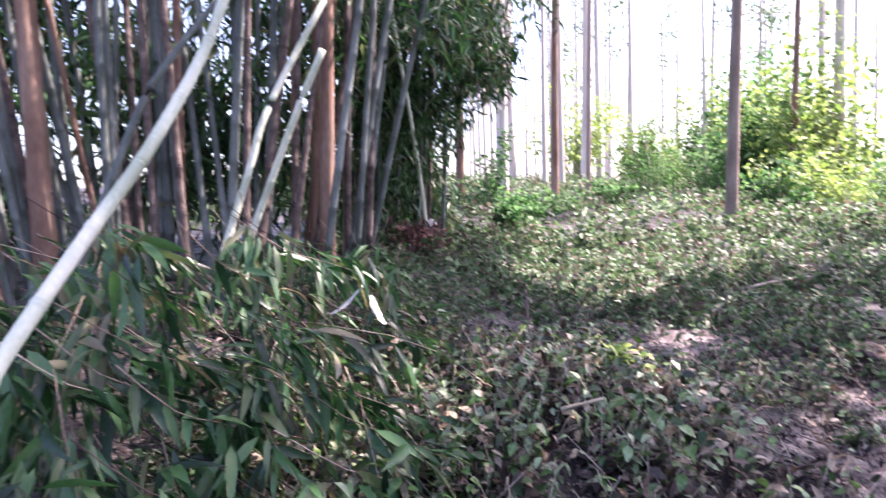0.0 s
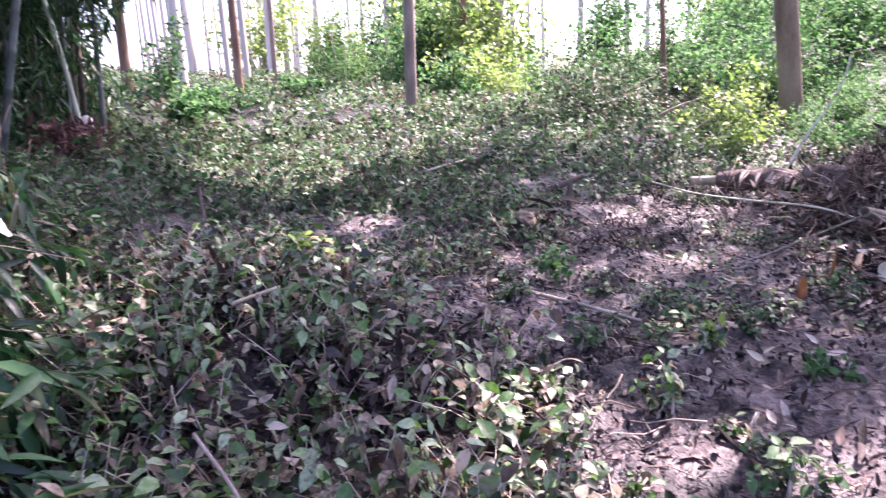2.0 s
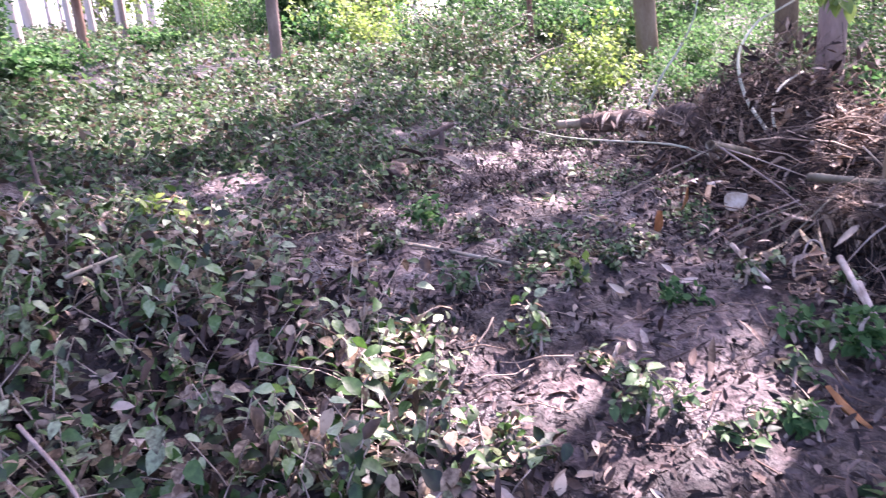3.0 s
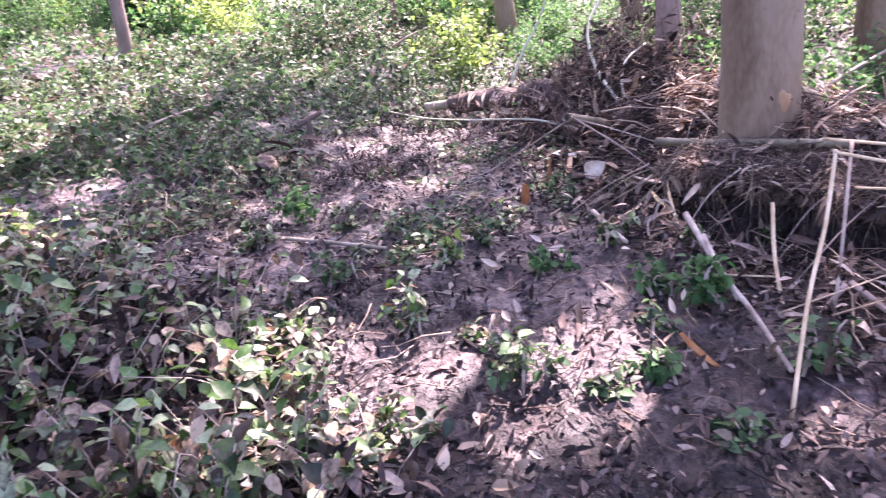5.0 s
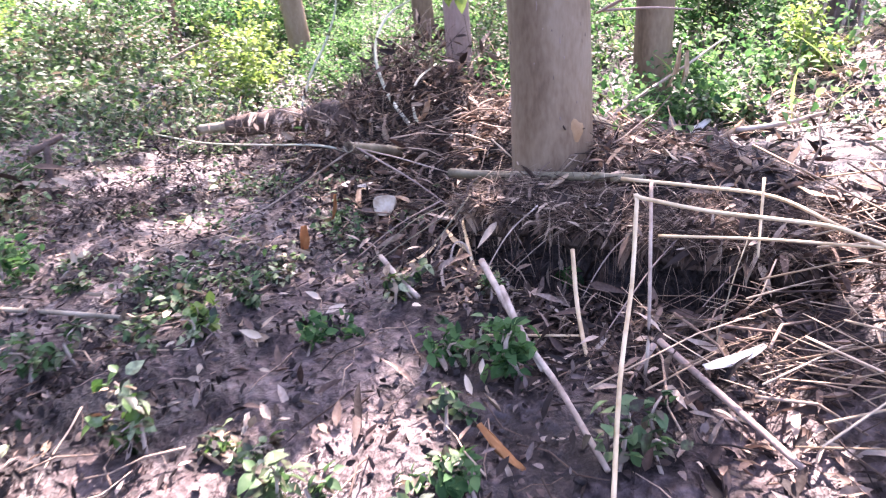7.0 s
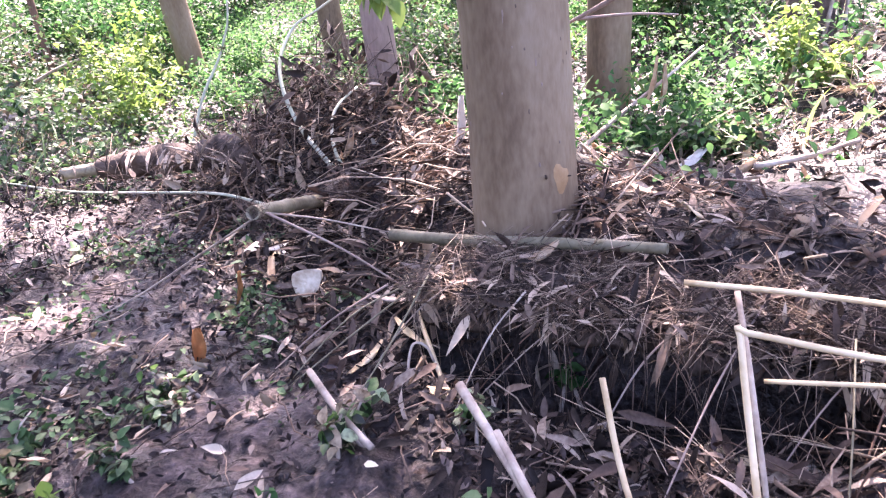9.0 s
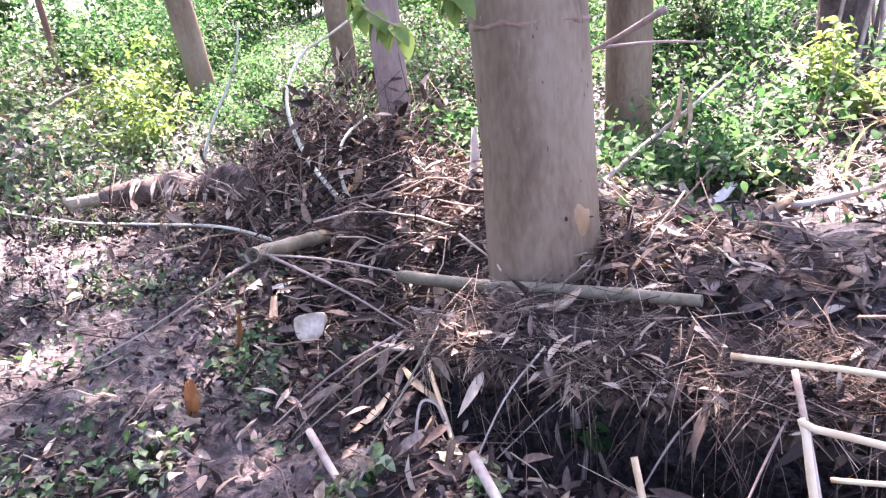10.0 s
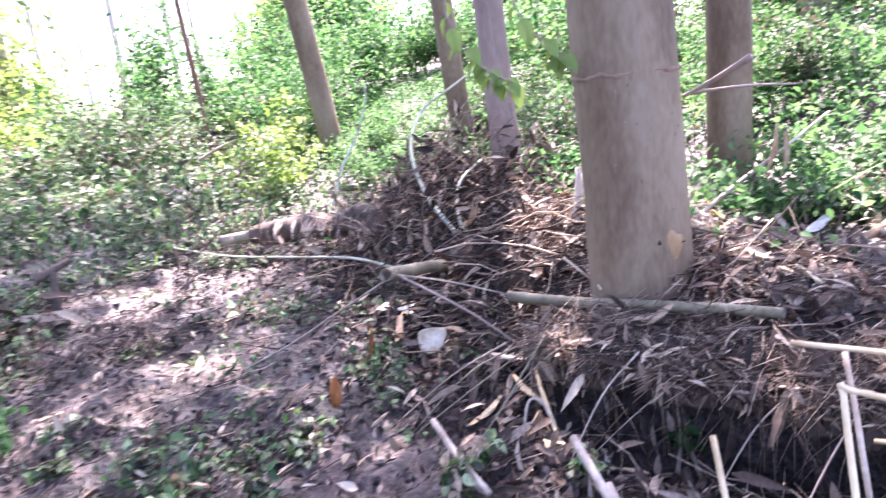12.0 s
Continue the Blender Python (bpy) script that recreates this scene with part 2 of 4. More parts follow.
def strewn(shape, pos, yaw, pitch, roll, size):
    """Many copies of one small shape in one mesh."""
    v, f = shape
    pos = np.asarray(pos, dtype=float)
    n = len(pos)
    if n == 0:
        return np.zeros((0, 3)), np.zeros((0, 3), dtype=int)
    size = np.broadcast_to(size, (n,))
    w = np.einsum("nij,kj->nki", turns(yaw, pitch, roll), v) * size[:, None, None] + pos[:, None, :]
    t = f[None] + (np.arange(n) * len(v))[:, None, None]
    return w.reshape(-1, 3), t.reshape(-1, 3)


def spread(n, a=0.0, b=1.0):
    return rng.uniform(a, b, n)


def flat_leaves(shape, pos, size, tilt=0.5):
    n = len(pos)
    return strewn(shape, pos, spread(n, 0, 6.28), rng.normal(0, tilt, n), rng.normal(0, tilt, n), size)


OVATE = leaf(0.62, 0.22, 0.35)
OVATE_B = leaf(0.55, 0.4, 0.1, 0.02)
OVAL_FAR = leaf(0.6, 0.2, 0.3, segs=1)
LANCE = leaf(0.17, 0.35, 0.3)
LANCE_B = leaf(0.2, 0.15, 0.45)
DRY = leaf(0.34, -0.25, 0.8, 0.03)
DRY_B = leaf(0.2, 0.3, 0.5, 0.02)
BLADE = leaf(0.035, 0.5, 0.3)
STRAW_PIECE = tube([(-0.5, 0, 0), (0, 0.03, 0.02), (0.5, 0, 0)], 0.0045, 0.003, 3, 1)
STRAW_PIECE = (np.array(STRAW_PIECE[0]), np.array(STRAW_PIECE[1]))
TWIG_PIECE = tube([(-0.5, 0, 0), (-0.15, 0.06, 0.03), (0.2, -0.02, 0.01), (0.5, 0.05, 0.04)], 0.011, 0.006, 5, 1)
TWIG_PIECE = (np.array(TWIG_PIECE[0]), np.array(TWIG_PIECE[1]))

# ---- ground ----
def ss(a, b, v):
    t = min(1.0, max(0.0, (v - a) / (b - a)))
    return t * t * (3 - 2 * t)


def bump(x, y, cx, cy, rx, ry):
    return math.exp(-(((x - cx) / rx) ** 2 + ((y - cy) / ry) ** 2))


def lip_line(s):
    """How far back the lip over the hollow lies, along the bank."""
    return 0.33 - 0.5 * s


def height(x, y):
    """The ground's height: a mud flat, a bank on the right, a creeper mound and rising woods behind."""
    z = 0.065 * min(14, max(-3, x))
    z += 0.085 * min(30, max(0, y - 4)) * (1 - 0.75 * ss(5, 11, x))
    z += 0.2 * min(8, max(0, 0.92 * x - 0.4 * y - 4.5))
    d = (x - 2.95) * 0.804 - (y + 0.1) * 0.595
    s = (x - 2.95) * 0.595 + (y + 0.1) * 0.804
    e = d - lip_line(s)
    d -= 0.26 * ss(0.85, 0.2, s) * ss(-0.7, -0.1, s)
    z += (0.37 * ss(-0.3, 0.55, d) - 0.15 * ss(0.75, 1.5, d)) * ss(4.6, 2.2, y)
    z += 0.25 * bump(x, y, 5.0, 2.3, 0.5, 0.5)
    z += 0.38 * bump(x, y, 0.55, 2.6, 0.8, 0.85)
    z += 0.1 * noise.noise((x * 2.7, y * 2.7, 14)) * bump(x, y, 0.5, 2.3, 1.2, 1.2)
    z += 0.25 * ss(-0.6, -3, x)
    z += 0.6 * ss(2, -1, x) * ss(2.5, 5, y)
    z += 0.42 * bump(x, y, 5.1, -0.7, 0.75, 0.6)
    z -= 0.45 * math.exp(-((e - 0.12) / 0.19) ** 4 - ((s - 0.6) / 0.6) ** 4)
    return z


def ground_z(x, y):
    z = height(x, y)
    if -4 < x < 9 and -4 < y < 9:
        z += 0.045 * noise.noise((x * 2.1, y * 2.1, 3)) + 0.035 * noise.noise((x * 6, y * 6, 1)) + 0.03 * noise.noise((x * 15, y * 15, 5)) - 0.03 * max(0.0, noise.noise((x * 4.3, y * 4.3, 9)) - 0.2)
    else:
        z += 0.09 * noise.noise((x * 0.8, y * 0.8, 3))
    return z


def steps_out(lo, hi, fine, far):
    inner = list(np.arange(lo, hi, fine))
    left, right, g = [], [], fine
    a, b = inner[0], inner[-1]
    while b - hi < far:
        g *= 1.22
        a, b = a - g, b + g
        left.append(a)
        right.append(b)
    return left[::-1] + inner + right


# bare paler mud; soil elsewhere darkened for shade under plants: x, y, radius
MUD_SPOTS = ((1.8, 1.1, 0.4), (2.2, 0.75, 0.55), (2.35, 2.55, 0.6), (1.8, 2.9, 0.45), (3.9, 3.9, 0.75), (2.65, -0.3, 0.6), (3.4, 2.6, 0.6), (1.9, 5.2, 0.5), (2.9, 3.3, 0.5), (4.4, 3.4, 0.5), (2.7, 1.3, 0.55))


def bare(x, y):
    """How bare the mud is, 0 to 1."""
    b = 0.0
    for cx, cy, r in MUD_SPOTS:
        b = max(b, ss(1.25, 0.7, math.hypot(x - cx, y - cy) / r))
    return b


xs, ys = steps_out(-1.5, 6.5, 0.04, 500), steps_out(-1.0, 6.0, 0.04, 500)
gv = [(x, y, ground_z(x, y)) for y in ys for x in xs]
nx = len(xs)
gq = np.arange((len(ys) - 1) * nx).reshape(-1, nx)[:, :-1].ravel()
gf = np.concatenate([np.stack([gq, gq + 1, gq + nx + 1], 1), np.stack([gq, gq + nx + 1, gq + nx], 1)])
ground = part("ground", (gv, gf), MUD)
bare_mud = ground.data.attributes.new("bare_mud", "FLOAT", "POINT")
bare_mud.data.foreach_set("value", np.array([bare(x, y) if 0 < x < 6 and -2 < y < 7 else 0.0 for x, y, z in gv], dtype=np.float32))
ground = tagged(ground, "damp purplish brown mud flat rising into woodland", "ground", kind="structure")


def hollow(x, y):
    d = (x - 2.95) * 0.804 - (y + 0.1) * 0.595
    s = (x - 2.95) * 0.595 + (y + 0.1) * 0.804
    return ss(1.3, 0.7, math.hypot((d - lip_line(s) - 0.12) / 0.2, (s - 0.6) / 0.62))


def on_ground(n, x0, x1, y0, y1, keep, up=(0.0, 0.05)):
    """Random places over the ground, kept by a chance that keep(x, y) gives."""
    out = []
    rim = min(0.45, 0.1 * min(x1 - x0, y1 - y0))
    for x, y, u, k in zip(spread(n, x0, x1), spread(n, y0, y1), spread(n), spread(n)):
        inside = min(x - x0, x1 - x, y - y0, y1 - y) / rim + 0.9 * noise.noise((x * 2.5, y * 2.5, 40))
        if k < keep(x, y) * (1 - 0.9 * hollow(x, y)) * ss(0.1, 1.0, inside):
            out.append((x, y, ground_z(x, y) + up[0] + (up[1] - up[0]) * u))
    return np.array(out).reshape(-1, 3)


def bank(x, y):
    return (x - 2.95) * 0.804 - (y + 0.1) * 0.595


# ---- trees ----
def branch_leaves(centre, r, n, shape, size):
    p = rng.normal(0, 1, (n, 3))
    p /= np.linalg.norm(p, axis=1)[:, None]
    p = np.array(centre) + p * (spread(n) ** 0.5)[:, None] * np.array(r)
    return p


# openings cut in the unseen canopy so sun reaches these spots: x, y, radius
GAPS = ((1.6, 1.25, 0.62), (2.1, 0.75, 0.46), (2.3, 0.3, 0.26), (3.0, -0.75, 0.62), (4.95, -0.65, 1.0), (7.6, 6.4, 1.0), (1.0, 3.3, 0.4), (4.55, 1.2, 0.6), (4.45, 3.95, 0.6), (2.1, 5.4, 0.4), (1.5, 7.6, 1.2), (3.4, 8.8, 1.5), (5.4, 7.6, 0.8), (2.2, 11.0, 1.6), (6, 24, 9), (4.5, 14.5, 4.6), (12.5, 9.5, 3.2), (10.2, 0.8, 0.9), (11.5, 3.5, 1.6))


def sunlit(p):
    k = (p[:, 2] - 0.4) / SUN_FROM.z
    gx, gy = p[:, 0] - SUN_FROM.x * k, p[:, 1] - SUN_FROM.y * k
    lit = np.zeros(len(p), dtype=bool)
    for x, y, r in GAPS:
        lit |= (gx - x) ** 2 + (gy - y) ** 2 < r * r
    return lit


def tree(name, label, x, y, dia, tall, mat, lean=(0, 0), crown=(3.6, 3.6, 3.0), leaves=3200, sides=14, group="plantation trees", base=None, sway=0.03):
    z = height(x, y) - 0.12 if base is None else base
    top = (x + lean[0] * tall, y + lean[1] * tall, z + tall)
    t = thing(name, label, "tree", group=group)
    pts = [(x + lean[0] * tall * k + sway * math.sin(5 * k + x), y + lean[1] * tall * k + sway * math.cos(4 * k + y), z + tall * k) for k in (0, 0.02, 0.06, 0.12, 0.25, 0.4, 0.6, 0.8, 1.0)]
    trunk = tube(pts, [dia * (0.5 - 0.32 * k + (0.03 if k == 0 else 0)) for k in (0, 0.02, 0.06, 0.12, 0.25, 0.4, 0.6, 0.8, 1.0)], 0, sides, 3, 0.05)
    part("trunk", trunk, mat, t)
    clumps = []
    r2 = random.Random(int(x * 100 + y * 17))
    for i in range(7):
        k = 0.62 + 0.36 * i / 6
        a = r2.uniform(0, 6.28)
        s = np.array((x + lean[0] * tall * k, y + lean[1] * tall * k, z + tall * k))
        e = s + np.array((math.cos(a) * crown[0] * r2.uniform(0.4, 0.9), math.sin(a) * crown[1] * r2.uniform(0.4, 0.9), crown[2] * r2.uniform(0.1, 0.45)))
        if leaves:
            part("limb", tube([s, (s + e) / 2 + np.array((0, 0, 0.2)), e], dia * 0.12, dia * 0.04, 5, 2), mat, t)
        clumps += [e, (s + e) / 2]
    if leaves:
        p = np.concatenate([branch_leaves(c, (crown[0] * 0.42, crown[1] * 0.42, crown[2] * 0.22), leaves // len(clumps), None, 0) for c in clumps])
        # Leaves that would block the sun from the chosen spots are left out.
        p = p[~sunlit(p)]
        part("crown", flat_leaves(OVAL_FAR, p, spread(len(p), 0.16, 0.34), 0.8), CROWN, t, smooth=False)
    return t


main = tree("eucalyptus_tree", "thick smooth tan-grey eucalyptus trunk standing on the littered bank", 4.0, 0.765, 0.388, 15, TAN_BARK, (0.004, 0.032), sides=40, sway=0)
patch_v, patch_f = [(4.002 + 0.197 * math.cos(math.pi + 0.98), 0.774 + 0.197 * math.sin(math.pi + 0.98), 0.735)], []
for ring in (0.5, 1.0):
    for k in range(18):
        t = 2 * math.pi * k / 18
        q = ring * (1 + 0.25 * math.sin(3 * t + 1) * ring)
        a = math.pi + 0.98 + 0.19 * q * math.cos(t)
        r = 0.1965 if ring < 1 else 0.191
        patch_v.append((4.002 + r * math.cos(a), 0.774 + r * math.sin(a), 0.735 + 0.062 * q * math.sin(t)))
for k in range(18):
    j = (k + 1) % 18
    patch_f += [(0, 1 + k, 1 + j), (1 + k, 19 + k, 1 + j), (1 + j, 19 + k, 19 + j)]
part("peeled_patch", (patch_v, patch_f), PEEL, main, "orange-tan patch where bark has peeled off")
def on_trunk(a, z, out):
    """A point on the thick trunk's skin, and a little outside it."""
    k = (z - (height(4.0, 0.765) - 0.12)) / 15
    c = (4.0 + 0.06 * k, 0.765 + 0.48 * k, z)
    r = 0.388 * (0.5 - 0.32 * k) * (1 + 0.05 * noise.noise((c[0] * 7 + math.cos(a), c[1] * 7 + math.sin(a), c[2] * 5))) + out
    return c[0] + r * math.cos(a), c[1] + r * math.sin(a), z


ring_v, ring_f = [], []
for k in range(96):
    a = 2 * math.pi * k / 96
    zc = 1.35 + 0.012 * noise.noise((math.cos(a) * 3, math.sin(a) * 3, 1))
    w = max(0.002, 0.007 + 0.008 * noise.noise((math.cos(a) * 9, math.sin(a) * 9, 4)))
    ring_v += [on_trunk(a, zc - w, 0.0005), on_trunk(a, zc, 0.004), on_trunk(a, zc + w, 0.0005)]
    i, j = 3 * k, 3 * ((k + 1) % 96)
    ring_f += [(i, j, i + 1), (j, j + 1, i + 1), (i + 1, j + 1, i + 2), (j + 1, j + 2, i + 2)]
part("bark_ring", (ring_v, ring_f), RED_BARK, main, "thin dark horizontal scar around the trunk")
fk = random.Random(40)
for i in range(34):
    a, z, w, h = math.pi + 0.3 + fk.uniform(-1.5, 1.5), fk.uniform(0.75, 1.75), fk.uniform(0.01, 0.03), fk.uniform(0.004, 0.014)
    fv = [on_trunk(a, z, 0.0035)] + [on_trunk(a + w * math.cos(q) * fk.uniform(0.6, 1.2), z + h * math.sin(q) * fk.uniform(0.6, 1.4), 0.001) for q in [0.785 * m for m in range(8)]]
    part("bark_scar", (fv, [(0, 1 + m, 1 + (m + 1) % 8) for m in range(8)]), GREY_BARK if i % 3 else DARK_WOOD, main)
tree("eucalyptus_tree", "grey-brown eucalyptus trunk behind the debris heap", 5.32, 1.93, 0.185, 13, GREY_BARK, (-0.03, 0.03))
tree("eucalyptus_tree", "smooth pale eucalyptus trunk among green undergrowth", 5.87, 0.70, 0.265, 14, TAN_BARK, (0.01, -0.005))
tree("eucalyptus_tree", "pale eucalyptus trunk on the wooded slope", 7.75, 3.65, 0.24, 14, TAN_BARK, (-0.04, 0.03), crown=(4.6, 4.6, 3.2), leaves=6500)
tree("eucalyptus_tree", "pale leaning eucalyptus trunk above the bushes", 8.4, 5.95, 0.32, 15, TAN_BARK, (-0.07, 0.07), crown=(4.6, 4.6, 3.2), leaves=6500)
tree("eucalyptus_tree", "thin brown eucalyptus trunk behind the dark bush", 11.0, 8.6, 0.16, 15, GREY_BARK, (-0.03, -0.1), crown=(4.6, 4.6, 3.2), leaves=6500)
tree("eucalyptus_tree", "tan eucalyptus trunk far up the bank", 9.2, 0.36, 0.34, 14, TAN_BARK)
tree("dead_tree", "shaggy dark dead trunk wrapped in dry vines", 5.95, -0.37, 0.25, 11, DARK_WOOD, (0.0, 0.01))
tree("young_tree", "thin reddish young tree beside the dark bush", 9.45, 9.61, 0.11, 9, RED_BARK, (-0.03, 0.02), leaves=700)
tree("eucalyptus_tree", "slender dark eucalyptus trunk in the clearing", 5.19, 11.9, 0.24, 15, GREY_BARK, (0.02, 0.0))
tree("eucalyptus_tree", "slender reddish eucalyptus trunk at the clearing's edge", 2.9, 19.0, 0.24, 16, RED_BARK, (0.02, 0))
tree("eucalyptus_tree", "thin dark eucalyptus trunk at the clearing's edge", 4.4, 21.5, 0.17, 16, GREY_BARK, (0.015, 0))
tree("eucalyptus_tree", "reddish eucalyptus trunk beside the bamboo", 0.1, 17.5, 0.26, 15, RED_BARK, (0.012, 0))
tree("eucalyptus_tree", "reddish trunk behind sunlit bushes", 9.6, 18.5, 0.22, 14, RED_BARK, (0.02, 0))
tree("slim_tree", "reddish brown slim trunk beside the bamboo leaves", -1.3, 6.14, 0.17, 11, RED_BARK, (0.022, 0.0), leaves=900)
tree("slim_tree", "thin brown trunk beside the bamboo leaves", -1.55, 6.75, 0.12, 10, RED_BARK, (0.03, 0.0), leaves=0)
tree("slim_tree", "thin olive-brown stem under dark foliage", -1.22, 6.85, 0.10, 10, GREY_BARK, (0.03, 0.0), leaves=0)
tree("slim_tree", "reddish trunk standing in the bamboo clump", -3.43, 4.8, 0.20, 10, RED_BARK, (-0.01, 0.0), leaves=700)
tree("slim_tree", "thin orange-brown stem in the bamboo clump", -1.66, 6.3, 0.09, 9, RED_BARK, (0.02, 0.0), leaves=0)
far = random.Random(5)
for i in range(64):
    a = far.uniform(-0.12, 1.42)
    d = far.uniform(20, 62)
    x, y = d * math.sin(a), d * math.cos(a)
    if i % 3 == 0:
        a = far.uniform(0.02, 0.3)
        x, y = d * math.sin(a), d * math.cos(a) + 4
    # Distance haze and glare are put into these trunks' paler bark.
    tree("plantation_tree", "distant plantation trunk, paled for haze and bright light", x, y, far.uniform(0.22, 0.42), far.uniform(15, 20), PALE_BARK, (far.uniform(-0.02, 0.02), 0), leaves=0 if i % 2 else 420, crown=(2, 2, 3), sides=8)

# ---- bamboo ----
clump = thing("bamboo_clump", "dense clump of tall grey-green bamboo culms, dark inside", "bamboo", (-2.6, 5.6, 0.6))
bam = random.Random(11)
for i in range(84):
    x, y = -0.9 - 3.3 * bam.random(), 4.7 + 2.4 * bam.random()
    if i < 34:
        x, y = -3.6 - 3.0 * bam.random(), 3.4 + 2.5 * bam.random()
    if x > -1.5 and y < 5.6:
        y += 1.2
    z = height(x, y) - 0.1
    lx, ly, tall = (x + 2.4) * 0.12 + bam.uniform(-0.12, 0.16), bam.uniform(-0.06, 0.08), bam.uniform(7.5, 10)
    pts = [(x, y, z), (x + lx * 2, y + ly * 2, z + 2.4), (x + lx * 4.5, y + ly * 4, z + 5), (x + lx * 9, y + ly * 8, z + tall)]
    c = part("culm", tube([np.array(p) - np.array((-2.6, 5.6, 0.6)) for p in pts], bam.uniform(0.032, 0.052), 0.02, 9, 3, nodes=0.38), CULM if bam.random() < 0.68 else (DARK_WOOD if bam.random() < 0.8 else RED_BARK), clump)


def bamboo_foliage(n, centre, r, size, shape=LANCE):
    p = branch_leaves(centre, r, n, None, 0)
    return strewn(shape, p, spread(n, 0, 6.28), rng.normal(0.6, 0.45, n), rng.normal(0, 0.6, n), spread(n, size[0], size[1]))


sprays = []
for i in range(80):
    sprays.append(bamboo_foliage(150, (bam.uniform(-5.5, 1.4), bam.uniform(6.6, 10.5), bam.uniform(3.2, 8.5)), (0.7, 0.7, 0.6), (0.14, 0.26)))
for i in range(60):
    sx, sz = bam.random(), bam.uniform(0.9, 5.4)
    sprays.append(bamboo_foliage(330, (-1.8 + sx * (1.35 + 1.2 * ss(2.6, 3.8, sz)), bam.uniform(8.9, 12), sz), (0.55, 0.6, 0.7), (0.14, 0.28)))
for i in range(90):
    sprays.append(bamboo_foliage(170, (bam.uniform(-9, -1.4), bam.uniform(6.6, 9.5), bam.uniform(0.8, 6.5)), (0.8, 0.6, 0.8), (0.2, 0.4)))
for i in range(34):
    sprays.append(bamboo_foliage(120, (bam.uniform(-6.5, 0.2), bam.uniform(2.5, 7), bam.uniform(5.2, 8.5)), (0.8, 0.8, 0.5), (0.14, 0.26)))
foliage = joined(sprays)
tagged(part("bamboo_foliage", foliage, BAMBOO_LEAF, smooth=False), "dark drooping bamboo foliage hanging behind the culms", "foliage", kind="stuff")
for k in range(22):
    x, y = bam.uniform(-2.2, -0.2), bam.uniform(9.2, 11.5)
    z = height(x, y) - 0.1
    part("culm", tube([np.array(p) - np.array((-2.6, 5.6, 0.6)) for p in ((x, y, z), (x + 0.1, y, z + 2.5), (x + bam.uniform(-0.6, 0.5), y + 0.2, z + 6))], 0.035, 0.015, 7, 3, nodes=0.36), DARK_WOOD if k % 2 else CULM, clump)


def pole(name, label, pts, r0, r1, mat, category="pole", nodes=0.0, sides=9, steps=5, group="", hollow=False, rough=0.06):
    ob = part(name, tube(pts, r0, r1, sides, steps, rough if not nodes else 0.0, nodes, hollow), mat)
    return tagged(ob, label, category, group)


pole("bamboo_pole", "long pale broken bamboo pole slanting out of the leaves", [(-1.62, 0.45, 0.1), (-1.33, 1.03, 0.88), (-1.35, 1.26, 1.05), (-1.26, 1.6, 1.41), (-1.13, 1.87, 1.76), (-1.01, 2.21, 2.24), (-0.9, 2.4, 2.77), (-0.75, 2.75, 3.6)], 0.030, 0.022, PALE_CULM, nodes=0.34)
pole("bamboo_pole", "grey slanting bamboo culm in front of the clump", [(-2.0, 2.65, 1.0), (-1.67, 2.87, 2.01), (-1.52, 2.98, 2.33), (-1.3, 3.15, 2.7)], 0.024, 0.018, CULM, nodes=0.3)
pole("bamboo_pole", "broken grey-white bamboo culm leaning in the clump", [(-1.95, 4.4, 0.7), (-1.6, 4.53, 1.79), (-1.44, 4.62, 2.32), (-1.0, 4.83, 3.21)], 0.032, 0.026, PALE_CULM, nodes=0.34)
pole("bamboo_pole", "snapped pale bamboo culm with an open end", [(-1.9, 4.7, 0.7), (-1.44, 4.68, 1.79), (-1.21, 4.68, 2.33), (-0.99, 4.64, 2.77)], 0.030, 0.028, PALE_CULM, nodes=0.34, hollow=True)
pole("bamboo_pole", "thin pale leaning bamboo pole beside dark foliage", [(-0.36, 8.8, 0.8), (-0.40, 8.78, 1.15), (-0.53, 8.73, 2.37), (-0.8, 8.43, 4.31), (-0.95, 8.3, 5.6)], 0.032, 0.024, PALE_CULM, nodes=0.4)
bm = bmesh.new()
bmesh.ops.create_icosphere(bm, subdivisions=3, radius=0.075)
for v in bm.verts:
    v.co *= 1 + 0.12 * noise.noise(v.co * 14)
    v.co.z *= 1.25
me = bpy.data.meshes.new("white_bundle")
bm.to_mesh(me)
bm.free()
me.materials.append(WHITE)
bundle = tagged(new("white_bundle", me), "small white rounded bundle beside a leaning pole", "bundle")
bundle.location = (-0.33, 8.68, 1.25)
heap = on_ground(1100, -0.95, -0.05, 8.0, 8.9, lambda x, y: bump(x, y, -0.5, 8.47, 0.3, 0.35), (0.0, 0.36))
tagged(part("litter_heap", flat_leaves(DRY, heap, spread(len(heap), 0.08, 0.16), 0.9), RED_HEAP), "low heap of dark reddish dead leaves", "litter", kind="stuff")

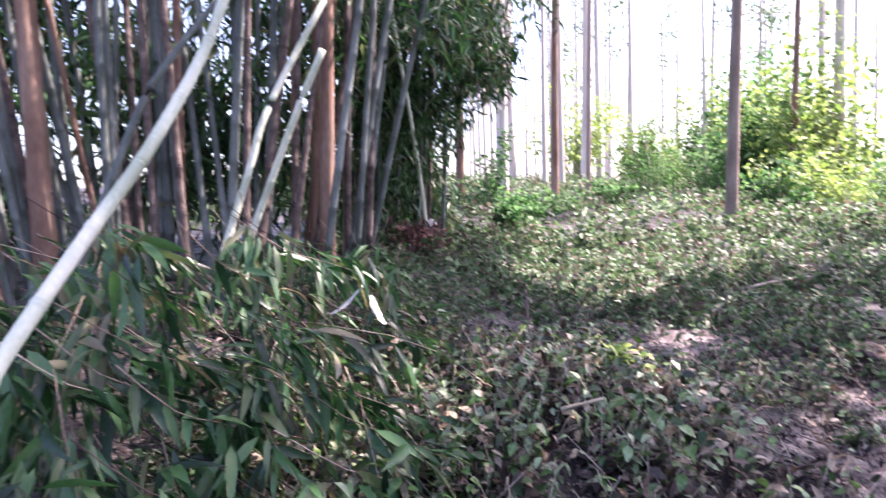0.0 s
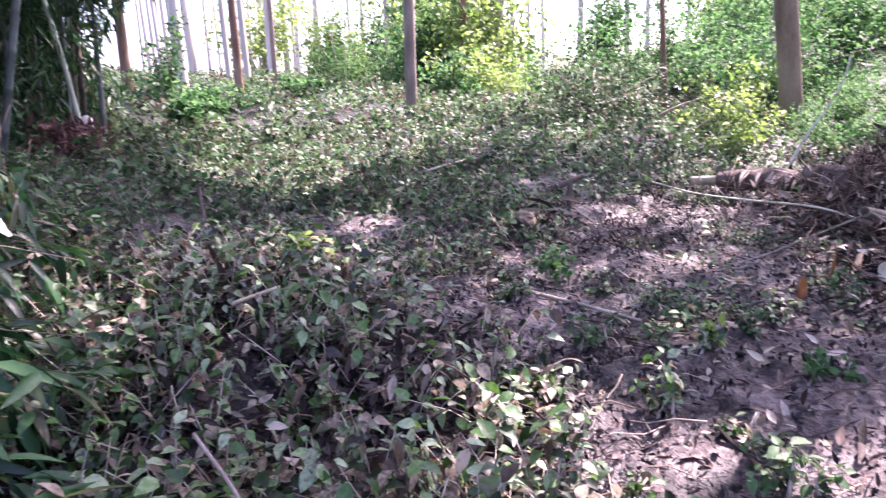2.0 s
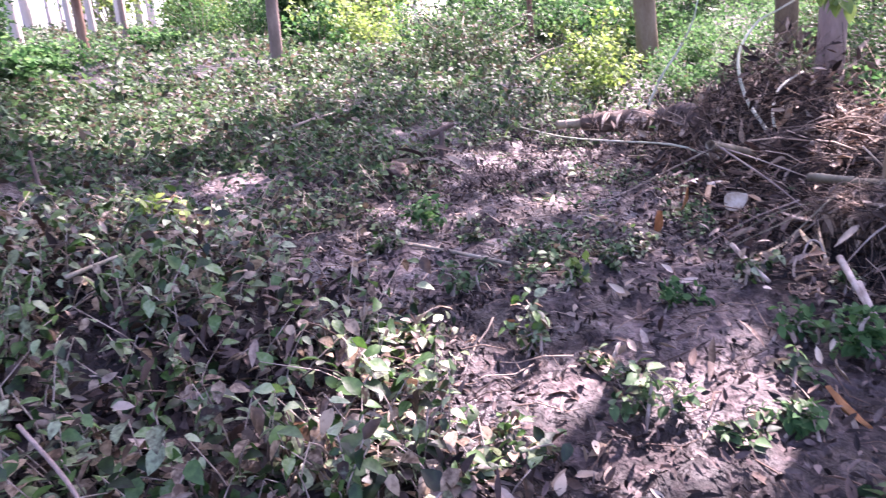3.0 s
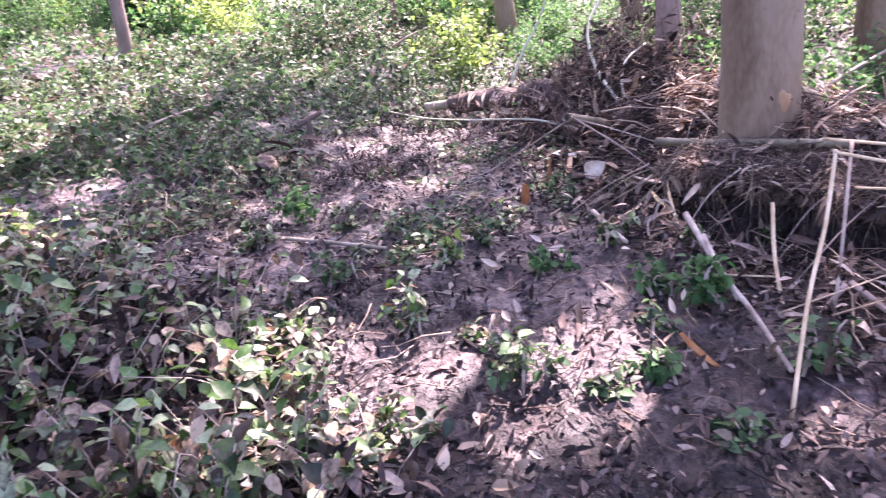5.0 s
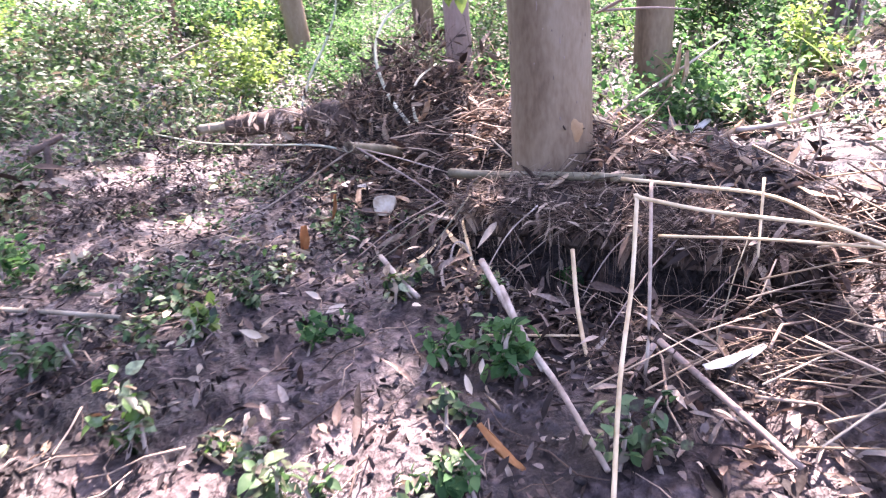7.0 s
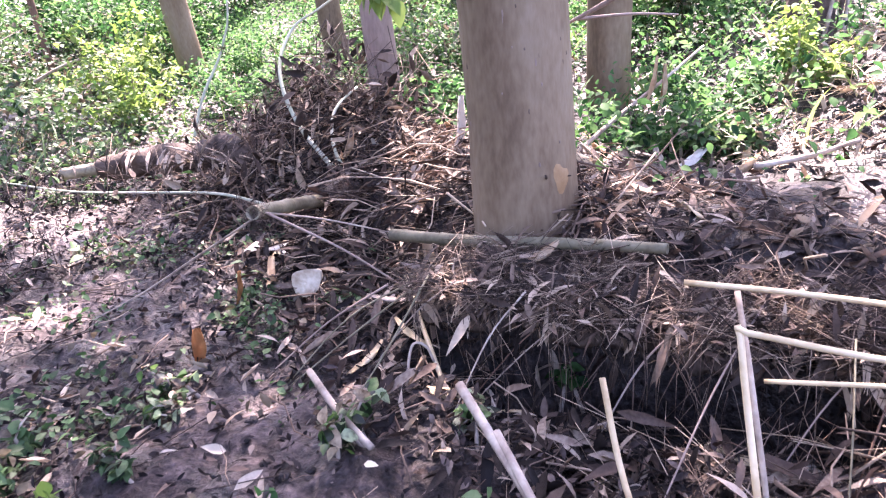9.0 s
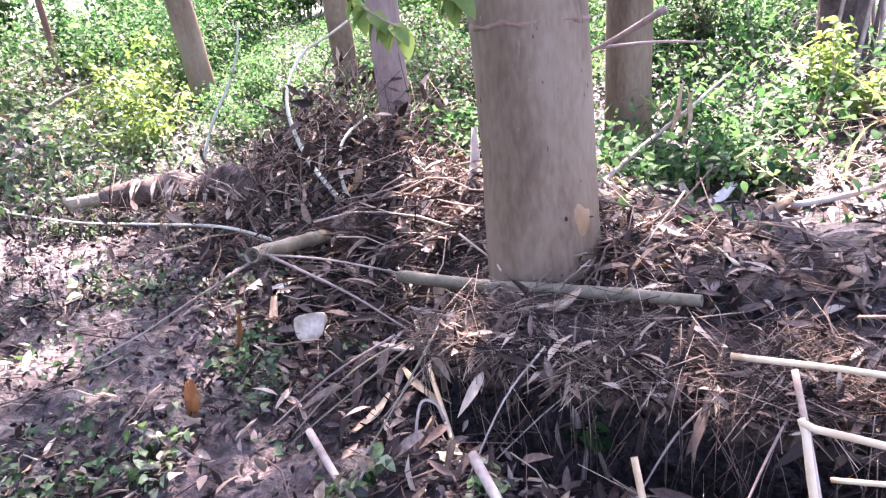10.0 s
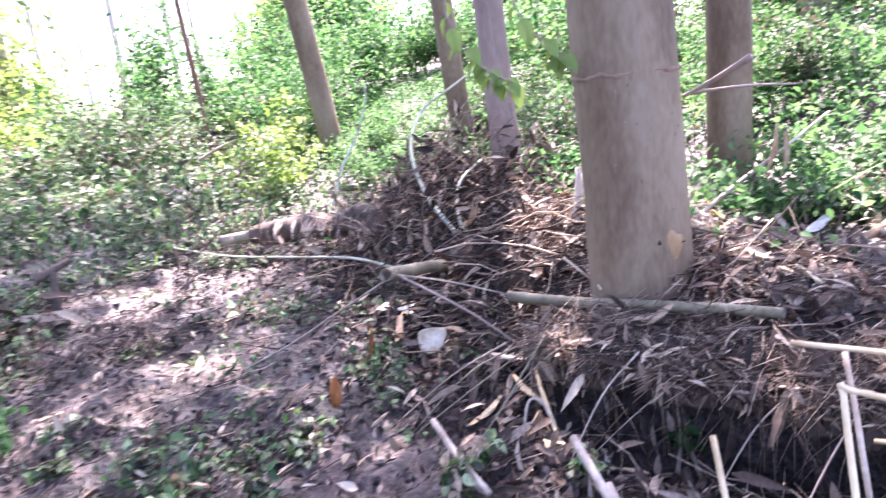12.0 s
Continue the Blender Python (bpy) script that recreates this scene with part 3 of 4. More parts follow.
# hanging leaves of the fallen bamboo at the path's edge
fallen, twigs = [], []
for i in range(240):
    k = bam.random()
    x = -0.3 - 2.3 * bam.random() ** 0.8
    y = 0.6 + 3.9 * bam.random()
    top = 0.35 + 1.0 * ss(-0.2, -1.2, x) * ss(0.2, 2.6, y) + 0.15
    z = height(x, y) + top * bam.random() ** 0.6
    if z > 1.45 or math.hypot(x - 0.05, y + 0.7) < 1.35:
        continue
    a = bam.uniform(-2.0, 1.4)
    n = bam.randint(14, 26)
    ts = spread(n)
    d = np.array((math.cos(a), math.sin(a) * 0.7, -0.35)) * bam.uniform(0.35, 0.6)
    p = np.array((x, y, z)) + ts[:, None] * d + rng.normal(0, 0.03, (n, 3))
    fallen.append(strewn(LANCE if i % 2 else LANCE_B, p, a + rng.normal(0, 0.7, n), rng.normal(0.75, 0.5, n), rng.normal(0, 0.6, n), spread(n, 0.14, 0.28)))
    s0 = np.array((x, y, z))
    twigs.append(tube([s0 - d * 0.6 + np.array((0, 0, 0.1)), s0, s0 + d * 0.5, s0 + d], 0.003, 0.0015, 4, 2))
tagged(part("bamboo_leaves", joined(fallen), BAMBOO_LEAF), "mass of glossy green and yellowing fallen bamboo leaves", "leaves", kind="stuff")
tagged(part("bamboo_twigs", joined(twigs), STRAW), "thin dry twigs among fallen bamboo leaves", "twigs", kind="stuff")
dead = on_ground(200, -2.6, 0.0, 0.7, 4.0, lambda x, y: 0.8, (0.0, 0.8))
dead = dead[np.hypot(dead[:, 0], dead[:, 1] + 0.7) > 1.3]
tagged(part("dry_bamboo_straw", strewn(STRAW_PIECE, dead, spread(len(dead), 0, 6.28), rng.normal(0, 0.5, len(dead)), spread(len(dead)), spread(len(dead), 0.2, 0.7)), STRAW), "tangle of dry tan bamboo straw", "straw", kind="stuff")

# ---- ground plants ----
def mound_cover(x, y):
    edge = ss(1.75, 1.15, x + 0.25 * (y - 2.4) ** 2 * 0.3)
    return edge * (1 - 0.9 * bare(x, y)) * ss(0.36, 0.62, 0.5 + 0.7 * noise.noise((x * 3.1, y * 3.1, 2)) + 0.5 * noise.noise((x * 7, y * 7, 6)))


def upright(z0, n, x0, x1, y0, y1, keep, tall, sizes):
    """Low plants: each a stem with opposite leaves."""
    p = on_ground(n, x0, x1, y0, y1, keep, (0, 0))
    shapes_l, shapes_s = [], []
    h = spread(len(p), *tall)
    for q, hh in zip(p, h):
        lean = rng.normal(0, 0.06, 2)
        shapes_s.append(tube([q - np.array((0, 0, 0.03)), q + np.array((lean[0], lean[1], hh * 0.6)), q + np.array((lean[0] * 2, lean[1] * 2, hh))], 0.0035, 0.0018, 3, 1))
        m = int(3 + hh / 0.035)
        t = np.linspace(0.25, 1, m)
        pos = q + np.stack([lean[0] * 2 * t, lean[1] * 2 * t, hh * t], 1)
        shapes_l.append(strewn(OVATE if rng.random() < 0.6 else OVATE_B, pos, np.arange(m) * 2.4 + rng.random() * 6, rng.normal(0.15, 0.5, m), rng.normal(0, 0.45, m), spread(m, *sizes)))
    return shapes_l, shapes_s


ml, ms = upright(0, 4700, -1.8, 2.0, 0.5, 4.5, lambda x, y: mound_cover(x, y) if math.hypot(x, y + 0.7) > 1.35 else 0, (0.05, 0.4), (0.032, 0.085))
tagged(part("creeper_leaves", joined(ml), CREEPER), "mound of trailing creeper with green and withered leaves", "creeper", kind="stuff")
tagged(part("creeper_stems", joined(ms), STICK), "thin brown creeper stems on the mound", "stems", kind="stuff")
# Dead leaves coloured near black so the creeper's gaps look shaded.
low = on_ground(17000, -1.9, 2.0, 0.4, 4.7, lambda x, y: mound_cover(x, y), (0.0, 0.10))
tagged(part("mound_litter", joined([flat_leaves(OVATE_B, low[::2], spread(len(low[::2]), 0.05, 0.1), 0.5), flat_leaves(DRY, low[1::2], spread(len(low[1::2]), 0.05, 0.12), 0.6)]), DARK_LITTER), "withered brown leaves, coloured dark for the shade under the creeper", "litter", kind="stuff")


def flat_cover(x, y):
    d = bank(x, y)
    c = (1 - bare(x, y)) * max(ss(0.2, -0.8, d), ss(2.6, 3.6, y)) * ss(0.3, 0.62, 0.42 + 0.75 * noise.noise((x * 1.3, y * 1.3, 8)) + 0.35 * noise.noise((x * 3.7, y * 3.7, 3)) + 0.045 * (y - 2.5))
    return c * ss(0.6, 2.2, y - 0.35 * x + 0.5) * (0.25 + 0.75 * ss(2.4, 4.6, y))


cv = on_ground(78000, -2.2, 11, 1.6, 12.5, flat_cover, (0.01, 1.0))
for q in cv:
    g = ground_z(q[0], q[1])
    q[2] = g + 0.01 + (q[2] - g) * (0.07 + 0.3 * ss(0.0, 0.45, noise.noise((q[0] * 2.3, q[1] * 2.3, 12))))
near = cv[:, 1] < 5.5
tagged(part("ground_cover", joined([flat_leaves(OVATE, cv[near], spread(near.sum(), 0.035, 0.075), 0.5), flat_leaves(OVAL_FAR, cv[~near], spread((~near).sum(), 0.06, 0.13), 0.55)]), COVER), "low green creeping ground cover over the mud", "ground cover", kind="stuff")
sm = on_ground(26000, 2.2, 5.2, 1.2, 5.0, lambda x, y: (1 - 0.75 * bare(x, y)) * ss(0.05, -0.35, bank(x, y)) * ss(0.0, 0.35, noise.noise((x * 2.4, y * 2.4, 27)) + 0.5 * noise.noise((x * 6, y * 6, 28))), (0.005, 0.07))
tagged(part("creeping_leaves", flat_leaves(OVATE, sm, spread(len(sm), 0.015, 0.045), 0.5), COVER), "small green leaves creeping over wet mud", "ground cover", kind="stuff")
fl, fs = upright(0, 3400, -1.9, 6.2, 3.5, 8.0, lambda x, y: (1 - 0.8 * bare(x, y)) * ss(0.25, 0.7, 0.55 + 0.7 * noise.noise((x * 1.2, y * 1.2, 6))) * (1 - 0.8 * ss(3.2, 4.2, x) * ss(5.0, 4.2, y)), (0.06, 0.22), (0.035, 0.08))
tagged(part("flat_plants", joined(fl), COVER), "leafy low plants over the flat beyond the mound", "ground cover", kind="stuff")
tagged(part("flat_plant_stems", joined(fs), STICK), "thin stems of low plants", "stems", kind="stuff")
cv = on_ground(98000, -8, 26, 10.6, 34, lambda x, y: ss(-0.35, 0.2, noise.noise((x * 0.7, y * 0.7, 33))), (0.0, 0.4))
tagged(part("far_ground_cover", flat_leaves(OVAL_FAR, cv, spread(len(cv), 0.08, 0.2), 0.6), COVER), "green undergrowth across the far clearing", "undergrowth", kind="stuff")
cv = on_ground(122000, 3.9, 12.4, -4.9, 9.9, lambda x, y: (1 - 0.85 * bump(x, y, 5.0, -0.7, 0.7, 0.6)) * ss(0.45, 0.9, bank(x, y)) * ss(0.1, 0.5, 0.42 + 0.8 * noise.noise((x * 1.7, y * 1.7, 4))), (0.0, 0.3))
tagged(part("bank_undergrowth", joined([flat_leaves(OVATE, cv, spread(len(cv), 0.022, 0.06), 0.6)]), BUSH), "leafy green undergrowth on the wooded bank", "undergrowth", kind="stuff")
gr = on_ground(1900, 4.4, 9, -2.0, 6.5, lambda x, y: 0.5 * ss(0.7, 1.6, bank(x, y)) + 0.25 * ss(3.4, 4.6, y), (0, 0))
tagged(part("grass", strewn(BLADE, gr, spread(len(gr), 0, 6.28), rng.normal(-1.1, 0.25, len(gr)), spread(len(gr)), spread(len(gr), 0.2, 0.5)), GRASS), "scattered thin grass blades", "grass", kind="stuff")


def bush(name, label, x, y, r, tall, leaves, mat, size=(0.05, 0.1), lift=0.0, shape=OVATE):
    t = thing(name, label, "bush", group="undergrowth bushes")
    z = height(x, y) + lift
    b = random.Random(int(x * 131 + y * 37))
    pts = []
    for i in range(max(4, int(7 * r + 4))):
        a, q = b.uniform(0, 6.28), b.random() ** 0.5
        e = np.array((x + math.cos(a) * r * q, y + math.sin(a) * r * q, z + tall * b.uniform(0.35, 1.0) * (1 - 0.45 * q * q)))
        part("stem", tube([(x + 0.1 * math.cos(a), y + 0.1 * math.sin(a), z - 0.05), (np.array((x, y, z)) + e) / 2 + np.array((0, 0, 0.1 * tall)), e], 0.008 + 0.004 * tall, 0.003, 4, 2), STICK, t)
        for k in (1.0, 0.7, 0.45):
            c = np.array((x, y, z)) + (e - np.array((x, y, z))) * k
            pts.append(branch_leaves(c, (r * 0.34, r * 0.34, tall * 0.17), max(4, leaves // (3 * max(4, int(7 * r + 4)))), None, 0))
    p = np.concatenate(pts)
    p = p[p[:, 2] > z + 0.01]
    tagged(part("foliage", flat_leaves(shape, p, spread(len(p), *size), 0.55), mat, t), kind="stuff")
    return t


# small plants standing in the mud
for x, y, r, tall, n, mat in ((2.65, 1.95, 0.16, 0.22, 150, COVER), (2.1, 1.95, 0.14, 0.24, 120, COVER), (2.5, 1.62, 0.1, 0.16, 60, YELLOW_LEAF), (1.98, 1.3, 0.12, 0.26, 110, CREEPER), (1.93, 0.72, 0.13, 0.2, 110, COVER), (2.62, 0.44, 0.15, 0.2, 130, BUSH), (2.46, -0.02, 0.13, 0.2, 80, COVER), (1.95, 0.0, 0.12, 0.08, 40, COVER), (2.55, 3.1, 0.22, 0.24, 220, BUSH), (3.0, 1.05, 0.14, 0.18, 100, CREEPER), (3.6, 0.55, 0.06, 0.12, 70, BUSH), (1.55, 1.55, 0.3, 0.14, 330, CREEPER), (1.4, 0.85, 0.2, 0.14, 160, CREEPER)):
    bush("mud_plant", "small leafy green plant growing from the mud", x, y, r, tall, n, mat, (0.03, 0.065))
wd = random.Random(8)
for i in range(22):
    x, y = wd.uniform(1.85, 3.2), wd.uniform(0.3, 2.9)
    if bank(x, y) < -0.25:
        bush("weed", "small dark green weed in trodden mud", x, y, wd.uniform(0.06, 0.14), wd.uniform(0.06, 0.2), wd.randint(30, 110), wd.choice((COVER, CREEPER, BUSH)), (0.025, 0.055))
bush("yellow_sprig", "sunlit yellow-green sprig on the creeper mound", 1.02, 3.28, 0.16, 0.22, 120, YELLOW_LEAF, (0.04, 0.075), lift=0.2)
bush("yellow_bush", "bright yellow-green bush in a patch of sun", 8.0, 6.5, 0.75, 1.0, 900, YELLOW_LEAF, (0.05, 0.11))
for x, y, r, tall, mat in ((5.25, -0.25, 0.25, 0.5, YELLOW_LEAF), (4.95, 0.35, 0.3, 0.4, BUSH), (5.3, 0.1, 0.35, 0.45, BUSH), (5.5, 1.35, 0.3, 0.4, BUSH), (4.75, 0.05, 0.2, 0.25, COVER)):
    bush("bank_weed", "leafy green weed on the bank behind the trunk", x, y, r, tall, 650, mat, (0.025, 0.055))
bush("yellow_bush", "sunlit yellow-green bush on the flat", 6.7, 5.3, 0.6, 0.75, 700, YELLOW_LEAF, (0.04, 0.09))
for x, y, r, tall, mat in ((6.1, 3.0, 0.4, 0.4, COVER), (6.7, 3.5, 0.45, 0.5, BUSH), (7.3, 4.5, 0.5, 0.55, BUSH), (7.1, 2.7, 0.45, 0.5, COVER), (8.1, 4.9, 0.55, 0.6, BUSH), (7.9, 2.9, 0.5, 0.6, BUSH), (6.6, 2.2, 0.35, 0.4, BUSH)):
    bush("shrub", "low green shrub on the slope behind the debris", x, y, r, tall, 1300, mat, (0.022, 0.055))
bush("dark_bush", "large dark green bush under the trees", 11.2, 10.6, 2.0, 2.0, 5200, BUSH, (0.06, 0.12))
bush("dark_bush", "tall dark green bush behind the trees", 13.8, 11.6, 1.9, 2.8, 4200, BUSH, (0.06, 0.13))
bush("dark_bush", "rounded dark green bush on the slope", 12.6, 8.2, 1.6, 1.9, 3800, BUSH, (0.06, 0.12))
bb = random.Random(21)
for i in range(46):
    a = bb.uniform(0.25, 1.85)
    d = bb.uniform(9.5, 24)
    x, y = 0.5 + d * math.sin(a), d * math.cos(a)
    if a < 0.5:
        d += 9
        x, y = d * math.sin(a), d * math.cos(a)
    bush("bush", "leafy green woodland bush", x, y, bb.uniform(0.8, 1.7), bb.uniform(1.0, 2.6), 2300, bb.choice((BUSH, BUSH, BUSH, COVER)), (0.055, 0.125), shape=OVAL_FAR)
for i in range(24):
    a = bb.uniform(1.05, 1.85)
    d = bb.uniform(5.0, 9.5)
    x, y = 1.6 + d * math.sin(a), d * math.cos(a)
    if bank(x, y) < 1.7:
        continue
    bush("bush", "fresh green shrub on the bank", x, y, bb.uniform(0.35, 0.7), bb.uniform(0.4, 0.9), 1500, bb.choice((BUSH, BUSH, COVER, COVER)), (0.02, 0.055))
for x, y, r, tall in ((2.0, 15.5, 0.9, 1.0), (4.2, 17.5, 0.8, 0.9), (7.4, 14.0, 0.9, 1.9), (6.6, 13.2, 0.7, 1.5), (9.0, 15.6, 1.2, 2.0), (1.2, 13.0, 0.5, 0.7), (0.9, 16.3, 0.9, 2.2)):
    bush("bush", "sunlit bush at the edge of the clearing", x, y, r, tall, 900, YELLOW_LEAF if x > 7 else BUSH, (0.09, 0.18), shape=OVAL_FAR)

for i in range(26):
    a, d = bb.uniform(0.32, 1.0), bb.uniform(19, 34)
    if i > 15:
        a, d = bb.uniform(0.16, 0.5), bb.uniform(27, 44)
    bush("young_tree", "sunlit leafy young tree behind the clearing", d * math.sin(a), d * math.cos(a), bb.uniform(1.4, 2.4), bb.uniform(4, 8), 2600, bb.choice((YELLOW_LEAF, YELLOW_LEAF, BUSH)), (0.15, 0.3), shape=OVAL_FAR)

# ---- litter and debris ----


def litter_keep(x, y):
    d = bank(x, y)
    return (0.1 + 0.9 * ss(-0.7, 0.0, d)) * (1 - 0.6 * bare(x, y)) * (ss(1.0, 0.55, d) + 0.1) * ss(4.4, 2.6, y)


lt = on_ground(76000, 0.7, 7.2, -2.2, 4.9, litter_keep, (0.0, 0.035))
k = len(lt) // 2
tagged(part("leaf_litter", joined([flat_leaves(DRY, lt[:k], spread(k, 0.02, 0.09), 0.45), flat_leaves(DRY_B, lt[k:], spread(len(lt) - k, 0.03, 0.14), 0.45)]), LITTER), "brown and grey dead leaves strewn over mud and bank", "litter", kind="stuff")
lt = on_ground(19000, 2.4, 6.6, -1.8, 3.6, lambda x, y: ss(-0.5, 0.1, bank(x, y)) * ss(0.9, 0.5, bank(x, y)), (0.0, 0.06))
n = len(lt)
tagged(part("straw_debris", strewn(STRAW_PIECE, lt, rng.normal(-0.9, 1.2, n), rng.normal(0, 0.28, n), spread(n), spread(n, 0.06, 0.4)), STRAW), "flood-borne straw and thin stems matted on the bank", "debris", kind="stuff")
lt = on_ground(1500, 2.3, 6.2, -1.6, 3.6, lambda x, y: ss(-0.6, 0.1, bank(x, y)) * ss(0.9, 0.5, bank(x, y)), (0.01, 0.12))
n = len(lt)
tagged(part("twig_debris", strewn(TWIG_PIECE, lt, spread(n, 0, 6.28), rng.normal(0, 0.4, n), spread(n), spread(n, 0.12, 0.5)), STRAW), "tangled dead twigs piled against the tree", "debris", kind="stuff")
lt = on_ground(480, 2.4, 3.7, -1.8, 0.1, lambda x, y: ss(-0.35, 0.1, bank(x, y)) * ss(0.7, 0.45, bank(x, y)) * (0.12 + 0.88 * ss(-0.25, -0.8, y)), (0.0, 0.2))
n = len(lt)
tagged(part("reed_bundle", strewn(STRAW_PIECE, lt, rng.normal(-1.2, 0.75, n), rng.normal(0.0, 0.25, n), spread(n), spread(n, 0.3, 0.9)), PALE_STRAW), "sheaf of flattened pale dry reeds on the bank's edge", "reeds", kind="stuff")
sb = on_ground(2600, 4.2, 6.0, -1.5, 0.2, lambda x, y: bump(x, y, 5.0, -0.7, 0.6, 0.5), (0.0, 0.09))
n = len(sb)
tagged(part("bank_straw", joined([strewn(STRAW_PIECE, sb, spread(n, 0, 6.28), rng.normal(0, 0.3, n), spread(n), spread(n, 0.08, 0.4)), flat_leaves(DRY_B, sb[::2], spread(len(sb[::2]), 0.05, 0.13), 0.5)]), PALE_STRAW), "sunlit pale straw and dry leaves on the bank", "straw", kind="stuff")
pile = on_ground(2600, 4.2, 6.0, 1.4, 4.2, lambda x, y: bump(x, y, 5.0, 2.4, 0.6, 0.75), (0.0, 0.33))
n = len(pile)
tagged(part("brush_pile", joined([strewn(TWIG_PIECE, pile[::2], spread(len(pile[::2]), 0, 6.28), rng.normal(0, 0.6, len(pile[::2])), spread(len(pile[::2])), spread(len(pile[::2]), 0.12, 0.42)), strewn(STRAW_PIECE, pile, spread(n, 0, 6.28), rng.normal(0, 0.7, n), spread(n), spread(n, 0.15, 0.5)), flat_leaves(DRY, pile, spread(n, 0.04, 0.12), 0.8)]), STRAW), "heap of dead brush and leaves behind the trunk", "brush", kind="stuff")
for cx, cy, rx, n0, lab in ((3.5, 3.4, 0.3, 420, "dark clump of withered brush on the mud"), (3.85, 3.25, 0.2, 200, "small withered brush clump on the mud"), (4.75, 4.2, 0.3, 220, "dark clump of rotten fronds")):
    q = on_ground(n0, cx - 0.5, cx + 0.5, cy - 0.5, cy + 0.5, lambda x, y: bump(x, y, cx, cy, rx, rx), (0.0, 0.2))
    q = np.concatenate([q, q + rng.normal(0, 0.05, q.shape) * np.array((1, 1, 0.3))])
    n = len(q)
    tagged(part("brush_clump", joined([strewn(TWIG_PIECE, q, spread(n, 0, 6.28), rng.normal(-0.5, 0.5, n), spread(n), spread(n, 0.08, 0.24)), flat_leaves(DRY_B, q, spread(n, 0.03, 0.1), 0.9)]), DARK_LITTER), lab, "brush", kind="stuff")
q = on_ground(260, 3.1, 3.75, 3.95, 4.6, lambda x, y: bump(x, y, 3.41, 4.27, 0.17, 0.2), (0.0, 0.16))
n = len(q)
tagged(part("frond_tuft", strewn(DRY_B, q, spread(n, 0, 6.28), rng.normal(0.5, 0.4, n), spread(n), spread(n, 0.12, 0.28)), STRAW), "tuft of pale drooping dead fronds", "fronds", kind="stuff")

bl = on_ground(2600, 2.5, 5.4, -0.4, 2.9, lambda x, y: ss(-0.6, -0.2, bank(x, y)) * ss(0.55, 0.2, bank(x, y)), (0.005, 0.11))
n = len(bl)
tagged(part("hanging_dry_leaves", strewn(DRY_B, bl, rng.normal(2.5, 1.1, n), rng.normal(0.45, 0.5, n), rng.normal(0, 0.6, n), spread(n, 0.06, 0.19)), LITTER), "long dry bamboo leaves hanging over the bank", "litter", kind="stuff")
wl = on_ground(2300, -1.2, 1.9, 0.8, 4.0, lambda x, y: mound_cover(x, y) if math.hypot(x, y + 0.7) > 1.35 else 0, (0.03, 0.26))
n = len(wl)
tagged(part("withered_creeper", strewn(DRY, wl, spread(n, 0, 6.28), rng.normal(0.5, 0.6, n), rng.normal(0, 0.8, n), spread(n, 0.04, 0.11)), LITTER), "withered brown leaves hanging in the creeper", "leaves", kind="stuff")
wv = []
for i in range(420):
    x, y = rng.uniform(-0.6, 1.7), rng.uniform(0.9, 3.9)
    if mound_cover(x, y) < 0.3 or math.hypot(x, y + 0.7) < 1.4:
        continue
    a, l = rng.uniform(0, 6.28), rng.uniform(0.08, 0.28)
    z = ground_z(x, y)
    d = np.array((math.cos(a) * l, math.sin(a) * l, 0))
    q = np.array((x, y, z + rng.uniform(0.03, 0.2)))
    wv.append(tube([q, q + d * 0.5 + np.array((0, 0, rng.uniform(0, 0.1))), q + d - np.array((0, 0, 0.04))], 0.004, 0.002, 4, 2))
tagged(part("withered_vines", joined(wv), STRAW), "withered tan vine stems tangled in the creeper", "vines", kind="stuff")

pl = on_ground(1500, 0.8, 3.6, 0.2, 3.6, lambda x, y: 0.6 * ss(0.1, -0.3, bank(x, y)) * ss(-0.1, 0.3, noise.noise((x * 2.2, y * 2.2, 31))), (0.0, 0.05))
n = len(pl)
tagged(part("withered_leaves", joined([flat_leaves(OVATE_B, pl[::2], spread(len(pl[::2]), 0.03, 0.075), 0.6), flat_leaves(DRY, pl[1::2], spread(len(pl[1::2]), 0.04, 0.1), 0.6)]), PALE_STRAW), "pale withered leaves lying on the mud", "litter", kind="stuff")

# ---- sticks and single things ----


def stick(label, pts, r0, r1=None, mat=STICK, name="stick", category="stick", **kw):
    return pole(name, label, pts, r0, r1 or r0 * 0.6, mat, category, sides=kw.pop("sides", 7), group=kw.pop("group", "fallen sticks"), **kw)


stick("straight grey stick lying on the mud", [(2.25, 2.9, 0.18), (2.37, 2.43, 0.185), (2.46, 2.02, 0.19)], 0.012, 0.010, DEAD_CULM)
stick("long pale curved twig lying low over the mud", [(4.7, 4.55, 0.47), (4.73, 3.98, 0.41), (4.68, 3.32, 0.43), (4.52, 2.63, 0.48), (4.39, 2.15, 0.45)], 0.006, 0.009, PALE_CULM)
stick("pale curling vine rising from the brush heap", [(4.54, 1.74, 0.45), (4.62, 1.95, 0.61), (4.75, 2.19, 0.79), (4.86, 2.34, 0.98), (5.0, 2.42, 1.15), (5.19, 2.42, 1.31), (5.35, 2.35, 1.39), (5.56, 2.18, 1.54)], 0.015, 0.006, PALE_CULM, name="vine", category="vine")
stick("short pale hooked vine on the brush heap", [(4.62, 1.87, 0.58), (4.65, 1.94, 0.69), (4.76, 2.0, 0.82), (4.84, 1.99, 0.9), (4.99, 1.95, 0.97)], 0.011, 0.006, PALE_CULM, name="vine", category="vine")
stick("thin pale upright stalk bending over the bushes", [(6.18, 4.29, 0.3), (6.33, 4.17, 0.78), (6.47, 4.04, 1.09), (6.55, 3.95, 1.36), (6.57, 3.92, 1.56)], 0.016, 0.007, PALE_CULM, name="stalk", category="stalk")
